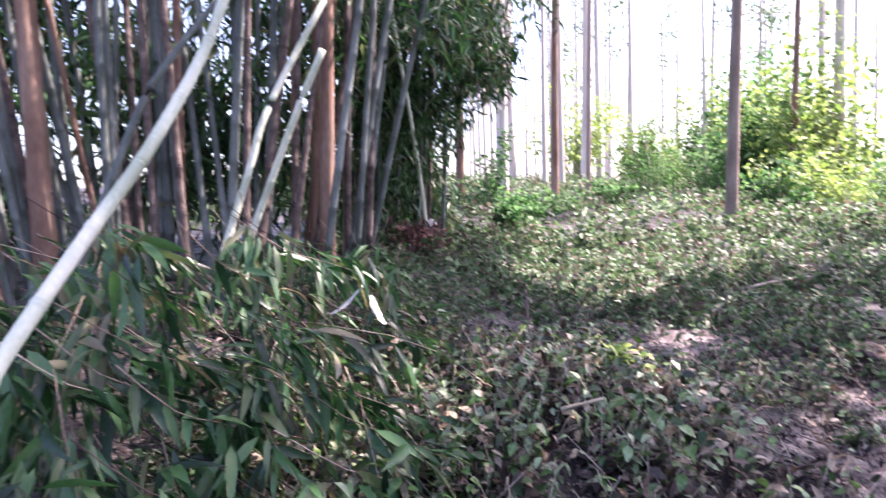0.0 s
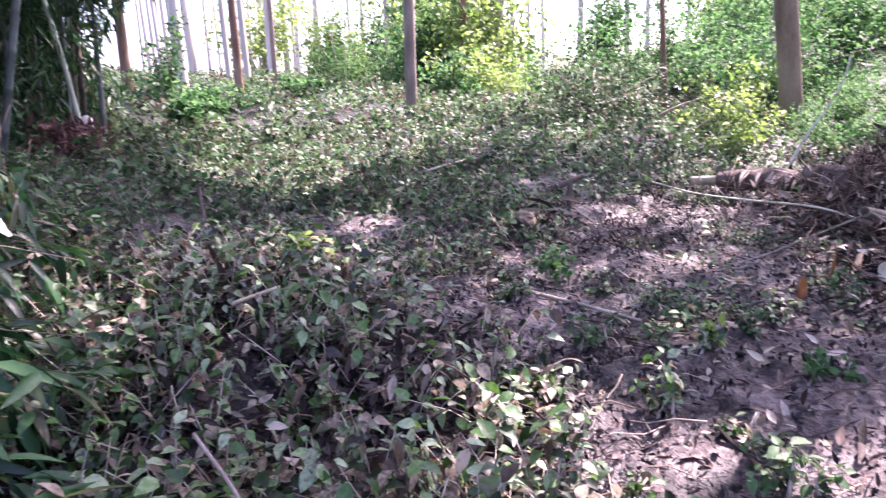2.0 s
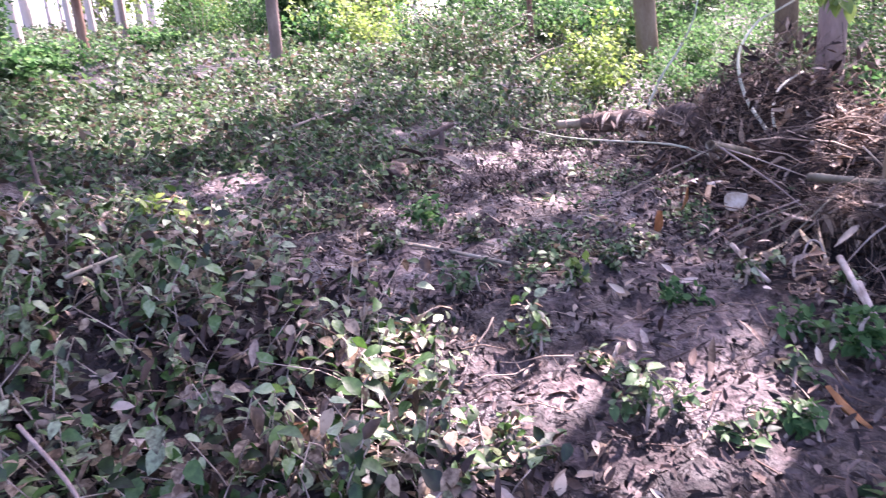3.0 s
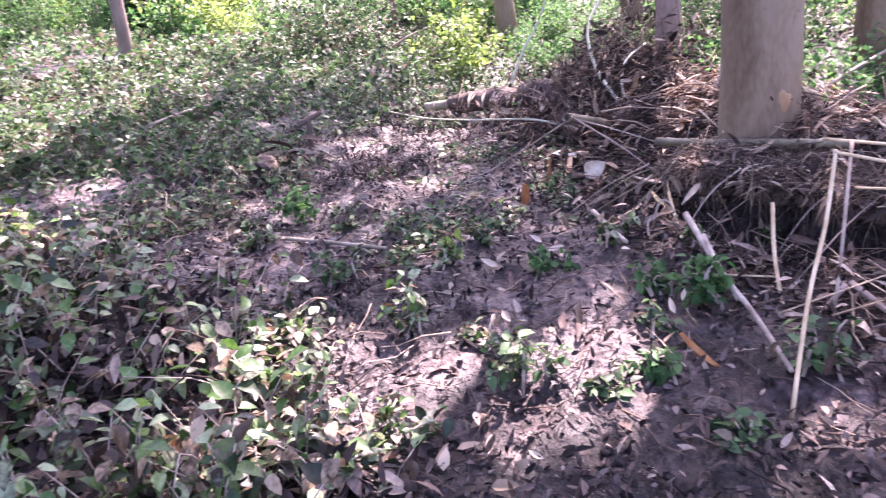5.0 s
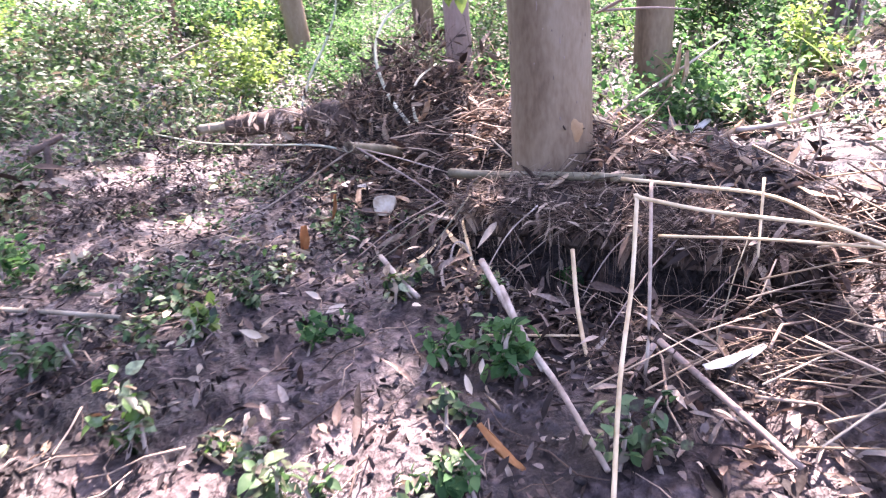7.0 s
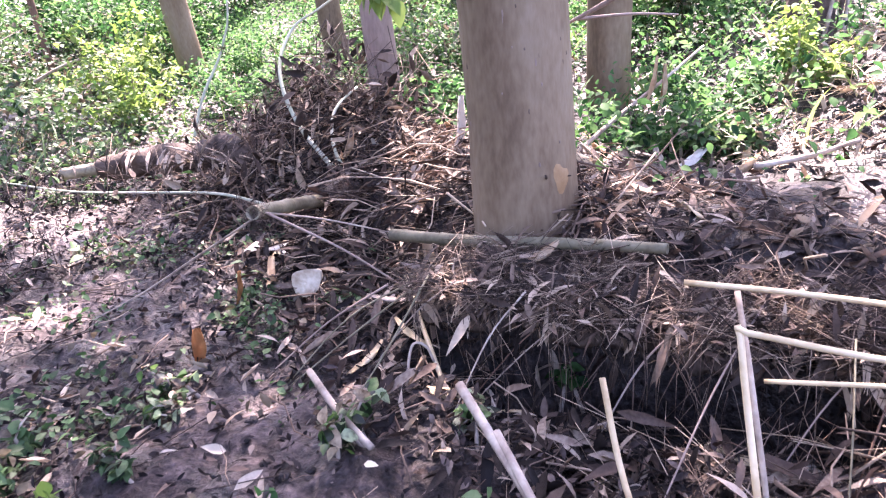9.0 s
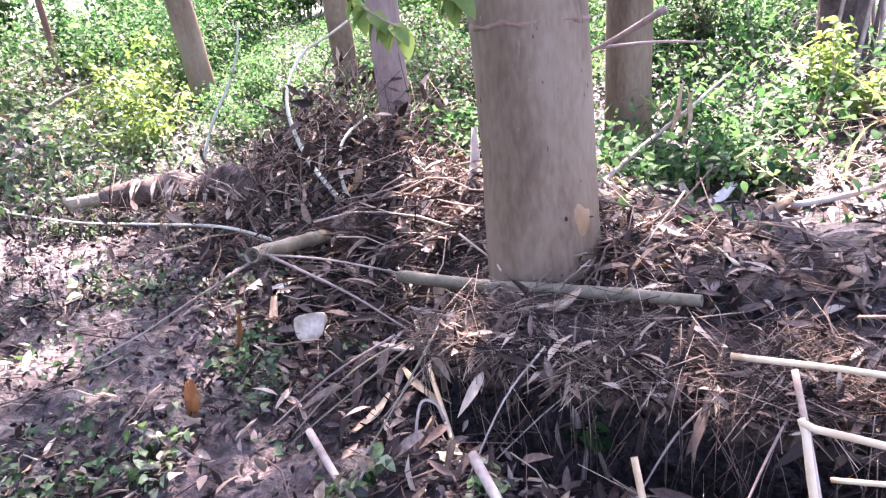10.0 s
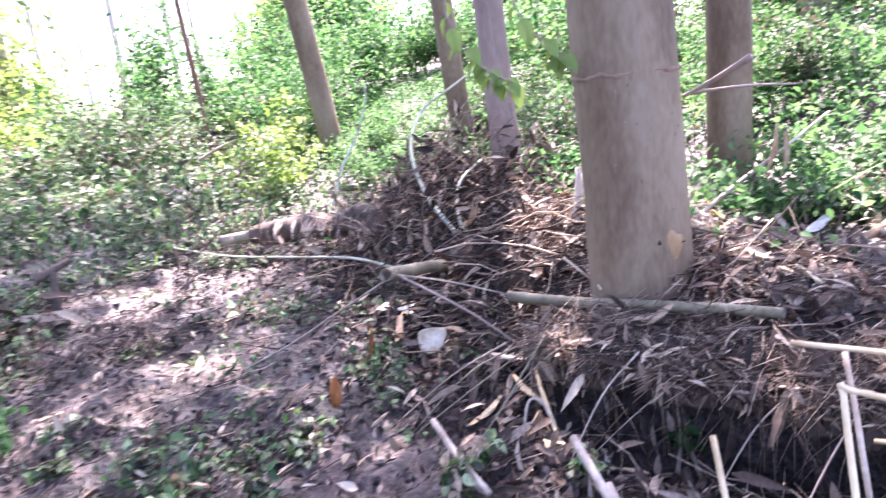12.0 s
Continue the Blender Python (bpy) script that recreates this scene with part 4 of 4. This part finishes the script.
pole("bamboo_piece", "broken green-grey bamboo lying against the trunk", [(3.93, 1.3, 0.5), (3.82, 1.0, 0.53), (3.73, 0.69, 0.565), (3.67, 0.47, 0.59), (3.62, 0.25, 0.605)], 0.024, 0.017, CULM_BROWN, "bamboo", nodes=0.2, hollow=True, sides=12)
pole("bamboo_piece", "cut dead bamboo stub jutting from the debris", [(3.56, 1.66, 0.69), (4.25, 1.87, 0.53), (4.5, 1.95, 0.46)], 0.027, 0.034, CULM_BROWN, "bamboo", nodes=0.3, hollow=True, sides=12)
q = np.array((3.57, 1.665, 0.67)) + rng.normal(0, 0.02, (70, 3))
tagged(part("root_tuft", strewn(STRAW_PIECE, q, spread(70, 0, 6.28), rng.normal(0.6, 0.5, 70), spread(70), spread(70, 0.08, 0.18)), DARK_WOOD), "dark frayed root tuft on the bamboo stub", "roots", kind="stuff")
stick("dark thin twig slanting over the debris", [(3.62, 1.64, 0.67), (3.74, 1.42, 0.5), (3.8, 1.2, 0.33)], 0.006, 0.0035, GREY_BARK)
stick("thin brown twig across the debris", [(3.6, 1.66, 0.68), (3.85, 1.55, 0.58), (4.05, 1.33, 0.46)], 0.0045, 0.003)
stick("thin twig lying on the wet mud", [(3.58, 1.68, 0.66), (3.62, 2.05, 0.46), (3.6, 2.3, 0.32), (3.43, 2.44, 0.25)], 0.0048, 0.003)
stick("pale peeled stick propped on the bank", [(3.85, 1.22, 0.36), (3.68, 1.11, 0.31), (3.48, 0.98, 0.27), (3.29, 0.85, 0.22)], 0.009, 0.008, REED)
stick("short tan stick on the bank's foot", [(3.23, 1.29, 0.28), (3.06, 1.09, 0.27), (2.96, 0.94, 0.25)], 0.012, 0.010)
stick("thick pale stick leaning down the bank", [(3.01, 0.61, 0.32), (2.75, 0.41, 0.27), (2.56, 0.23, 0.24), (2.31, 0.02, 0.2)], 0.012, 0.008)
stick("tan stick leaning down the bank", [(3.14, 0.75, 0.36), (2.91, 0.54, 0.29), (2.64, 0.31, 0.24)], 0.014, 0.010)
stick("grey straight stick lying on dark mud", [(2.88, 0.02, 0.28), (2.68, -0.2, 0.24), (2.5, -0.4, 0.2)], 0.011, 0.009, GREY_BARK)
stick("short dark stick at the bank's edge", [(2.85, 0.03, 0.28), (2.71, 0.07, 0.2)], 0.010, 0.008, GREY_BARK)
stick("tall straw-coloured reed snapped at the top", [(2.17, -0.03, 0.10), (2.44, 0.03, 0.37), (2.66, 0.06, 0.55), (2.81, 0.09, 0.74), (2.81, 0.08, 0.75), (2.80, -0.10, 0.73), (2.77, -0.31, 0.73), (2.73, -0.42, 0.73), (2.67, -0.57, 0.69)], 0.0068, 0.005, REED, name="reed", category="reed", group="dry reeds", steps=3)
stick("long bent straw reed over the bank", [(3.02, 0.19, 0.75), (3.02, -0.05, 0.74), (2.96, -0.25, 0.74), (2.86, -0.41, 0.70), (2.80, -0.57, 0.65)], 0.0062, 0.005, REED, name="reed", category="reed", group="dry reeds")
stick("upright thin dry reed", [(2.99, 0.09, 0.75), (2.87, 0.06, 0.61), (2.71, 0.02, 0.35), (2.75, 0.04, 0.12)], 0.006, 0.005, STICK, name="reed", category="reed", group="dry reeds")
stick("short upright pale reed", [(2.97, -0.22, 0.79), (2.87, -0.23, 0.59)], 0.0042, 0.0035, REED, name="reed", category="reed", group="dry reeds")
stick("straight pale reed lying over straw", [(2.88, 0.04, 0.62), (2.88, -0.24, 0.64), (2.81, -0.52, 0.67)], 0.0045, 0.004, REED, name="reed", category="reed", group="dry reeds")
stick("thin pale upright stick before the hollow", [(3.06, 0.36, 0.48), (2.92, 0.29, 0.3), (2.72, 0.17, 0.14)], 0.008, 0.007, REED)
stick("thin level twig before the bank", [(2.83, 0.61, 0.21), (2.85, 0.45, 0.23), (2.88, 0.27, 0.25)], 0.005, 0.004, REED)
stick("bowed dry twig hooked over the hollow", [(3.27, 0.98, 0.22), (3.38, 1.0, 0.32), (3.4, 0.96, 0.32), (3.39, 0.93, 0.27)], 0.005, 0.004)
stick("dead forked branch slanting up behind the trunk", [(4.63, 0.7, 0.67), (4.88, 0.55, 0.79), (5.12, 0.37, 0.92), (5.34, 0.19, 1.06)], 0.012, 0.006, STICK, name="branch", category="branch")
stick("dark bare branch stub beside the trunk", [(4.31, 0.66, 1.24), (4.28, 0.54, 1.29), (4.24, 0.4, 1.36)], 0.006, 0.014, GREY_BARK, name="branch", category="branch")
stick("thin bare branch behind the trunk", [(4.36, 0.65, 1.25), (4.54, 0.45, 1.25), (4.75, 0.29, 1.23)], 0.007, 0.004, GREY_BARK, name="branch", category="branch")
stick("long thin reddish stem over the straw", [(4.36, 0.3, 0.66), (4.02, 0.19, 0.61), (3.78, 0.09, 0.59), (3.45, -0.03, 0.5)], 0.007, 0.006, RED_BARK)
stick("pale stick on the straw bank", [(4.28, -0.01, 0.7), (4.37, -0.2, 0.72), (4.45, -0.36, 0.76)], 0.012, 0.009)
stick("thin pale twig behind the debris", [(4.77, 2.67, 0.58), (5.07, 3.42, 0.63), (5.24, 3.83, 0.6)], 0.007, 0.005)
stick("thin dry stem crossing the debris", [(5.17, 3.33, 0.64), (4.89, 2.71, 0.62), (4.65, 2.18, 0.56)], 0.007, 0.005)
log = thing("rotten_log", "dark rotten fallen log with ragged fronds on the mud", "log", (5.0, 3.5, 0.5))
part("log_body", tube([np.array(p) - np.array((5.1, 3.5, 0.4)) for p in ((4.98, 2.6, 0.55), (5.2, 3.1, 0.48), (5.2, 3.55, 0.44), (5.08, 3.95, 0.41))], 0.1, 0.075, 12, 6, 0.7), DARK_WOOD, log)
part("log_end", tube([np.array(p) - np.array((5.1, 3.5, 0.4)) for p in ((5.08, 3.95, 0.41), (4.97, 4.2, 0.39))], 0.045, 0.04, 10, 3, 0.1, hollow=True), DEAD_CULM, log, "pale cut end of the log")
for i in range(16):
    y = 3.1 + 0.8 * i / 15
    p = np.array((5.16 + 0.05 * math.sin(i), y, 0.52)) - np.array((5.1, 3.5, 0.4))
    part("frond", strewn(DRY_B, p[None], np.array((math.pi + 0.25 * math.sin(i * 3),)), np.array((0.5,)), np.array((0.2,)), 0.19), STICK, log)
stick("fallen tan branch before the dark bush", [(7.6, 7.71, 0.92), (7.82, 7.51, 1.06), (8.03, 7.31, 1.15)], 0.02, 0.014)
stick("short dead stem standing on the mound", [(0.57, 4.58, 0.81), (0.57, 4.51, 0.64), (0.59, 4.43, 0.3)], 0.012, 0.016, DARK_WOOD, name="dead_stick", category="stick")
stick("dark post-like dead stem standing in mud", [(3.7, 4.49, 0.2), (3.79, 4.56, 0.59)], 0.03, 0.022, DARK_WOOD, name="stump", category="stump", rough=0.4)
stick("dark dead stem lying across a stump", [(3.68, 4.6, 0.52), (3.88, 4.5, 0.6)], 0.03, 0.02, DARK_WOOD, name="dead_stick", category="stick", rough=0.4)
stick("tan broken stick lying on the creeper", [(0.48, 2.19, 0.58), (0.69, 2.27, 0.60)], 0.010, 0.008, DEAD_CULM)
stick("thin dry stick among creeper leaves", [(0.26, 1.41, 0.43), (0.33, 1.16, 0.38), (0.36, 1.0, 0.34)], 0.006, 0.005, GREY_BARK)
stick("long fallen stick across the ground cover", [(3.1, 6.42, 0.55), (3.55, 6.6, 0.6), (3.98, 6.76, 0.62)], 0.014, 0.010)


def sheath(name, label, at, length, width, yaw, pitch, roll, mat, curl=0.9, category="sheath"):
    """A curled dry leaf sheath with thickness."""
    v, f, nu, nv = [], [], 9, 7
    for side in (0, 1):
        for i in range(nu):
            t = i / (nu - 1)
            w = width * (0.35 + 0.65 * math.sin(math.pi * (0.12 + 0.8 * t))) * (1 if t < 0.97 else 0.6)
            for j in range(nv):
                a = (j / (nv - 1) - 0.5) * 2 * curl
                r = w / (2 * curl) + (0.0025 if side else 0)
                v.append(((t - 0.5) * length, r * math.sin(a), r * (math.cos(a) - 1) + 0.12 * length * (t - 0.5) ** 2 + 0.004 * math.sin(9 * t + 3 * j)))
    o = nu * nv
    for i in range(nu - 1):
        for j in range(nv - 1):
            q = i * nv + j
            f += [(q, q + 1, q + nv), (q + 1, q + nv + 1, q + nv), (o + q, o + q + nv, o + q + 1), (o + q + 1, o + q + nv, o + q + nv + 1)]
    for i in range(nu - 1):
        for j in (0, nv - 1):
            q = i * nv + j
            f += [(q, q + nv, o + q), (q + nv, o + q + nv, o + q)]
    for j in range(nv - 1):
        for i in (0, nu - 1):
            q = i * nv + j
            f += [(q, o + q, q + 1), (q + 1, o + q, o + q + 1)]
    ob = part(name, (v, f), mat)
    ob.matrix_world = pose(*at, roll, pitch, yaw)
    return tagged(ob, label, category, "dry sheaths")


sheath("bamboo_sheath", "white curled bamboo sheath on the mud", (4.12, 2.14, 0.34), 0.16, 0.06, 20, 5, 10, WHITE)
sheath("bamboo_sheath", "small white sheath scrap on the mud", (4.15, 2.02, 0.34), 0.12, 0.05, -40, -8, 0, WHITE)
sheath("bamboo_sheath", "broad tan sheath against the trunk's foot", (4.2, 1.19, 0.56), 0.2, 0.11, -65, 12, -40, TAN_LEAF)
sheath("bamboo_sheath", "tan pointed sheath hanging on the bank", (3.88, 1.13, 0.43), 0.15, 0.05, -150, 50, 20, TAN_LEAF)
sheath("bamboo_sheath", "pale tan sheath hanging from the bamboo", (3.83, 0.95, 0.45), 0.17, 0.055, 150, 45, -10, REED)
sheath("bamboo_sheath", "small white sheath on brown litter", (4.46, 1.59, 0.58), 0.09, 0.04, 70, 30, 10, WHITE)
sheath("bamboo_sheath", "brown upright curled sheath in the brush", (4.63, 1.85, 0.72), 0.2, 0.06, 80, 65, 0, TAN_LEAF)
sheath("bamboo_sheath", "tan rolled sheath on the straw", (3.66, 0.64, 0.56), 0.14, 0.05, -60, -25, 10, TAN_LEAF)
sheath("dead_leaf", "rust-brown upright dead leaf in the litter", (3.27, 1.76, 0.29), 0.16, 0.05, 60, 75, 0, ORANGE, category="leaf")
sheath("dead_leaf", "rust-brown dead leaf standing in the litter", (3.68, 1.89, 0.33), 0.15, 0.035, 100, 78, 0, ORANGE, category="leaf")
sheath("bamboo_sheath", "white pointed sheath lying on dark mud", (2.82, -0.2, 0.3), 0.18, 0.045, -60, -18, 10, WHITE)
sheath("dead_leaf", "long orange-brown dead leaf on the mud", (2.3, 0.3, 0.19), 0.2, 0.03, -120, 8, 0, ORANGE, category="leaf")
sheath("bamboo_sheath", "tattered tan sheath hanging from a branch", (5.02, 0.41, 0.93), 0.24, 0.08, 90, 78, 0, TAN_LEAF)
sheath("bamboo_sheath", "second tattered sheath hanging from a branch", (5.04, 0.36, 0.9), 0.22, 0.05, 70, 84, 0, TAN_LEAF)
sheath("bark_slab", "pale upright slab of fallen bark behind the trunk", (4.6, 1.24, 0.8), 0.3, 0.1, 90, 80, 0, PALE_BARK, category="bark")
sheath("bamboo_sheath", "pale hooked sheath at the hollow", (3.31, 0.97, 0.26), 0.16, 0.05, 100, 60, 20, TAN_LEAF)
sheath("bamboo_sheath", "pale curled sheath at the hollow's lip", (3.27, 0.84, 0.25), 0.14, 0.05, -40, 25, 20, REED)
sheath("white_leaf", "small white upturned leaf on the mud", (2.13, 1.05, 0.16), 0.08, 0.035, 100, 70, 0, WHITE, category="leaf")
sheath("bamboo_sheath", "white torn sheaths hanging beside bamboo leaves", (-0.62, 3.2, 0.95), 0.26, 0.07, 200, 40, 10, WHITE)
sheath("bamboo_sheath", "second white torn sheath beside bamboo leaves", (-0.45, 3.25, 0.88), 0.2, 0.06, -40, 55, 0, WHITE)
sh = random.Random(3)
for i in range(70):
    x, y = sh.uniform(2.9, 5.0), sh.uniform(-0.6, 2.4)
    if -0.45 < bank(x, y) < 1.3 and math.hypot(x - 4.0, y - 0.745) > 0.26:
        sheath("dry_sheath", "dry tan bamboo sheath in the flood debris", (x, y, ground_z(x, y) + 0.05), sh.uniform(0.08, 0.2), sh.uniform(0.025, 0.06), sh.uniform(0, 360), sh.uniform(-40, 40), sh.uniform(-40, 40), sh.choice((TAN_LEAF, TAN_LEAF, STICK, REED, WHITE)))

# matted lip of roots and straw that overhangs the hollow in the bank


def lip_point(s, d):
    return 2.95 + 0.595 * s + 0.804 * d, -0.1 + 0.804 * s - 0.595 * d


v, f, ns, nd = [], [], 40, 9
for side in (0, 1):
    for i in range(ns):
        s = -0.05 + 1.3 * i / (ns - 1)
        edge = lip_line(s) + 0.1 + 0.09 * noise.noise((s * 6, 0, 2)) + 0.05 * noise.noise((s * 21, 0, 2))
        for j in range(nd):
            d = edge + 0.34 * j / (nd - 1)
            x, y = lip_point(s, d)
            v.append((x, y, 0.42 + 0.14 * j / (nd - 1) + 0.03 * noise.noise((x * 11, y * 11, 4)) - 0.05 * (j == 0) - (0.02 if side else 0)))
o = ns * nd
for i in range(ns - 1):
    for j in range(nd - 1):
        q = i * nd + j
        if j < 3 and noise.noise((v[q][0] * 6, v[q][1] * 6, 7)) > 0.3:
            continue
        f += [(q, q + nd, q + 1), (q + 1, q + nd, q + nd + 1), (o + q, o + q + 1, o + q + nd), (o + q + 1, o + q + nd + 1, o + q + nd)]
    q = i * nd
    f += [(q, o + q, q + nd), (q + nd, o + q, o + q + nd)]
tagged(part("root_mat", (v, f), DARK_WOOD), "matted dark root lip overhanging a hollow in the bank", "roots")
n = 3800
ls, le = spread(n, -0.05, 1.25), 0.02 + 0.34 * spread(n) ** 1.3
ld = lip_line(ls) + le
lp = np.stack([2.95 + 0.595 * ls + 0.804 * ld, -0.1 + 0.804 * ls - 0.595 * ld, 0.43 + 0.3 * le + spread(n, 0, 0.05)], 1)
keep = np.array([noise.noise((p[0] * 6, p[1] * 6, 7)) < 0.3 or rng.random() < 0.06 for p in lp])
lp = lp[keep]
n, n1 = len(lp), int(len(lp) * 0.72)
tagged(part("lip_straw", joined([strewn(STRAW_PIECE, lp[:n1], rng.normal(-0.9, 1.3, n1), rng.normal(0, 0.4, n1), spread(n1), spread(n1, 0.05, 0.3)), flat_leaves(DRY_B, lp[n1:], spread(n - n1, 0.03, 0.1), 0.7)]), STRAW), "straw and leaves matted over the hollow's lip", "debris", kind="stuff")
n = 150
ls = spread(n, 0.0, 1.25)
ld = lip_line(ls) + spread(n, -0.04, 0.08)
lp = np.stack([2.95 + 0.595 * ls + ld * 0.804, -0.1 + 0.804 * ls - ld * 0.595, spread(n, 0.2, 0.38)], 1)
fr = 300
fs_, fe = spread(fr, -0.05, 1.25), spread(fr, 0.02, 0.16)
fd = lip_line(fs_) + fe
fp = np.stack([2.95 + 0.595 * fs_ + 0.804 * fd, -0.1 + 0.804 * fs_ - 0.595 * fd, 0.45 + 0.25 * fe + spread(fr, -0.03, 0.03)], 1)
tagged(part("lip_leaves", strewn(DRY_B, fp, spread(fr, 0, 6.28), rng.normal(0.4, 0.6, fr), rng.normal(0, 0.8, fr), spread(fr, 0.04, 0.15)), STRAW), "dry leaves drooping from the hollow's lip", "litter", kind="stuff")
tagged(part("hanging_roots", strewn(STRAW_PIECE, lp, spread(n, 0, 6.28), rng.normal(1.3, 0.3, n), spread(n), spread(n, 0.1, 0.35)), STRAW), "dry roots hanging from the bank's lip", "roots", kind="stuff")

for i in range(14):
    a = 0.45 * i
    pts = [(5.95 + 0.14 * math.cos(a + 0.5 * k), -0.37 + 0.14 * math.sin(a + 0.5 * k), height(5.95, -0.37) - 0.05 + 0.5 * k) for k in range(5)]
    stick("dry vine clinging to the dead trunk", pts, 0.012, 0.007, STICK if i % 2 else DARK_WOOD, name="vine", category="vine", group="trunk vines", sides=5, steps=2)

cr = random.Random(17)
for i in range(13):
    s = cr.uniform(0.05, 1.3)
    x0, y0 = lip_point(s, lip_line(s) + cr.uniform(0.02, 0.2))
    x1, y1 = lip_point(s + cr.uniform(-0.4, 0.3), lip_line(s) - cr.uniform(0.15, 0.4))
    z0, z1 = 0.5 + cr.uniform(-0.03, 0.05), ground_z(x1, y1) + 0.01
    stick("dry stem leaning over the dark hollow", [(x0, y0, z0), ((x0 + x1) / 2 + cr.uniform(-0.03, 0.03), (y0 + y1) / 2, (z0 + z1) / 2 + cr.uniform(-0.02, 0.06)), (x1, y1, z1)], cr.uniform(0.002, 0.0042), 0.002, cr.choice((STICK, GREY_BARK, CULM_BROWN, RED_BARK)), sides=6, group="stems over the hollow")

# broken wedge of white foam on the debris
bm = bmesh.new()
bmesh.ops.create_cube(bm, size=1.0)
bmesh.ops.subdivide_edges(bm, edges=bm.edges[:], cuts=5, use_grid_fill=True)
for v in bm.verts:
    p = v.co.copy()
    k = 0.62 + 0.38 * (p.z + 0.5)
    rounded = 1 - 0.22 * (abs(p.x) * abs(p.z) * 4) ** 2
    v.co = Vector((p.x * 0.16 * k * rounded, p.y * 0.055 * (0.7 + 0.3 * k) + 0.05 * p.x * p.x, p.z * 0.12 * rounded + 0.018 * p.x))
    v.co *= 0.85 + 0.16 * noise.noise(v.co * 22) + 0.07 * noise.noise(v.co * 70)
me = bpy.data.meshes.new("foam_chunk")
bm.to_mesh(me)
bm.free()
me.materials.append(FOAM)
chunk = tagged(new("foam_chunk", me), "broken wedge of dirty white foam on the debris", "foam")
chunk.matrix_world = pose(3.74, 1.6, 0.35, -22, 8, -62)

# lump that stands for an unidentified black shape on the mud
bm = bmesh.new()
bmesh.ops.create_icosphere(bm, subdivisions=3, radius=0.13)
for v in bm.verts:
    v.co *= 1 + 0.5 * noise.noise(v.co * 9)
    v.co.z *= 0.75
me = bpy.data.meshes.new("black_lump")
bm.to_mesh(me)
bm.free()
me.materials.append(DARK_WOOD)
blk = tagged(new("black_lump", me), "low black lump on the mud", "stump")
blk.location = (3.13, 4.29, ground_z(3.13, 4.29) + 0.05)
sheath("white_leaf", "white scrap of sheath on the ground cover", (1.7, 6.5, ground_z(1.7, 6.5) + 0.1), 0.2, 0.09, 30, 10, 10, WHITE, category="leaf")
clods = on_ground(900, 1.0, 5.0, -1.2, 4.8, lambda x, y: 0.9 * ss(0.3, -0.3, bank(x, y)), (0.0, 0.01))
CLOD = bmesh.new()
bmesh.ops.create_icosphere(CLOD, subdivisions=1, radius=0.5)
for v in CLOD.verts:
    v.co *= 1 + 0.5 * noise.noise(v.co * 3)
    v.co.z *= 0.45
CLOD.verts.index_update()
clod_shape = (np.array([tuple(v.co) for v in CLOD.verts]), np.array([[v.index for v in fc.verts] for fc in CLOD.faces]))
CLOD.free()
n = len(clods)
tagged(part("mud_clods", strewn(clod_shape, clods, spread(n, 0, 6.28), rng.normal(0, 0.3, n), rng.normal(0, 0.3, n), spread(n, 0.01, 0.05)), MUD), "small flat crumbs of dark mud", "mud", kind="stuff")
scraps = on_ground(70000, 0.3, 5.6, -1.8, 5.2, lambda x, y: ss(0.5, -0.3, bank(x, y)) * (1 - 0.6 * bare(x, y)) * (0.25 + 0.75 * ss(-0.3, 0.1, noise.noise((x * 4, y * 4, 21)))), (0.0, 0.035))
n = len(scraps)
tagged(part("leaf_scraps", joined([flat_leaves(OVATE_B, scraps[::2], spread(len(scraps[::2]), 0.012, 0.042), 0.6), flat_leaves(DRY, scraps[1::2], spread(len(scraps[1::2]), 0.012, 0.055), 0.65)]), DARK_LITTER), "dark rotting leaf scraps trodden into the mud", "litter", kind="stuff")
tw = on_ground(900, 0.9, 4.8, -1.0, 4.8, lambda x, y: 0.9 * ss(0.3, -0.3, bank(x, y)), (0.005, 0.03))
n = len(tw)
tagged(part("mud_twigs", strewn(TWIG_PIECE, tw, spread(n, 0, 6.28), rng.normal(0, 0.1, n), spread(n), spread(n, 0.08, 0.35)), STRAW), "small dry twigs scattered over the mud", "twigs", kind="stuff")

q = np.array((4.33, 1.72, 0.56)) + rng.normal(0, 0.035, (150, 3))
tagged(part("root_tuft", strewn(STRAW_PIECE, q, spread(150, 0, 6.28), rng.normal(0.3, 0.8, 150), spread(150), spread(150, 0.08, 0.22)), DARK_WOOD), "black fibrous root tuft in the debris", "roots", kind="stuff")

# leafy sprig hanging above the debris
for pts in ([(3.72, 1.34, 1.75), (3.77, 1.29, 1.49), (3.76, 1.2, 1.41), (3.75, 1.12, 1.37)], [(3.74, 1.09, 1.75), (3.8, 1.0, 1.48), (3.83, 0.95, 1.44)]):
    sp = thing("leafy_branch", "thin hanging branch with fresh green leaves", "branch")
    up = [(pts[0][0] + 0.35, pts[0][1] - 0.1, 2.6)] + pts
    part("stem", tube(up, 0.006, 0.002, 5, 4), GREY_BARK, sp)
    for i, p in enumerate(curve_points(up, 7)[8:]):
        part("leaf", strewn(OVATE, np.array(p)[None], np.array((i * 2.1,)), np.array((0.9 + 0.3 * math.sin(i),)), np.array((0.3,)), 0.06 + 0.02 * (i % 3)), YELLOW_LEAF, sp)
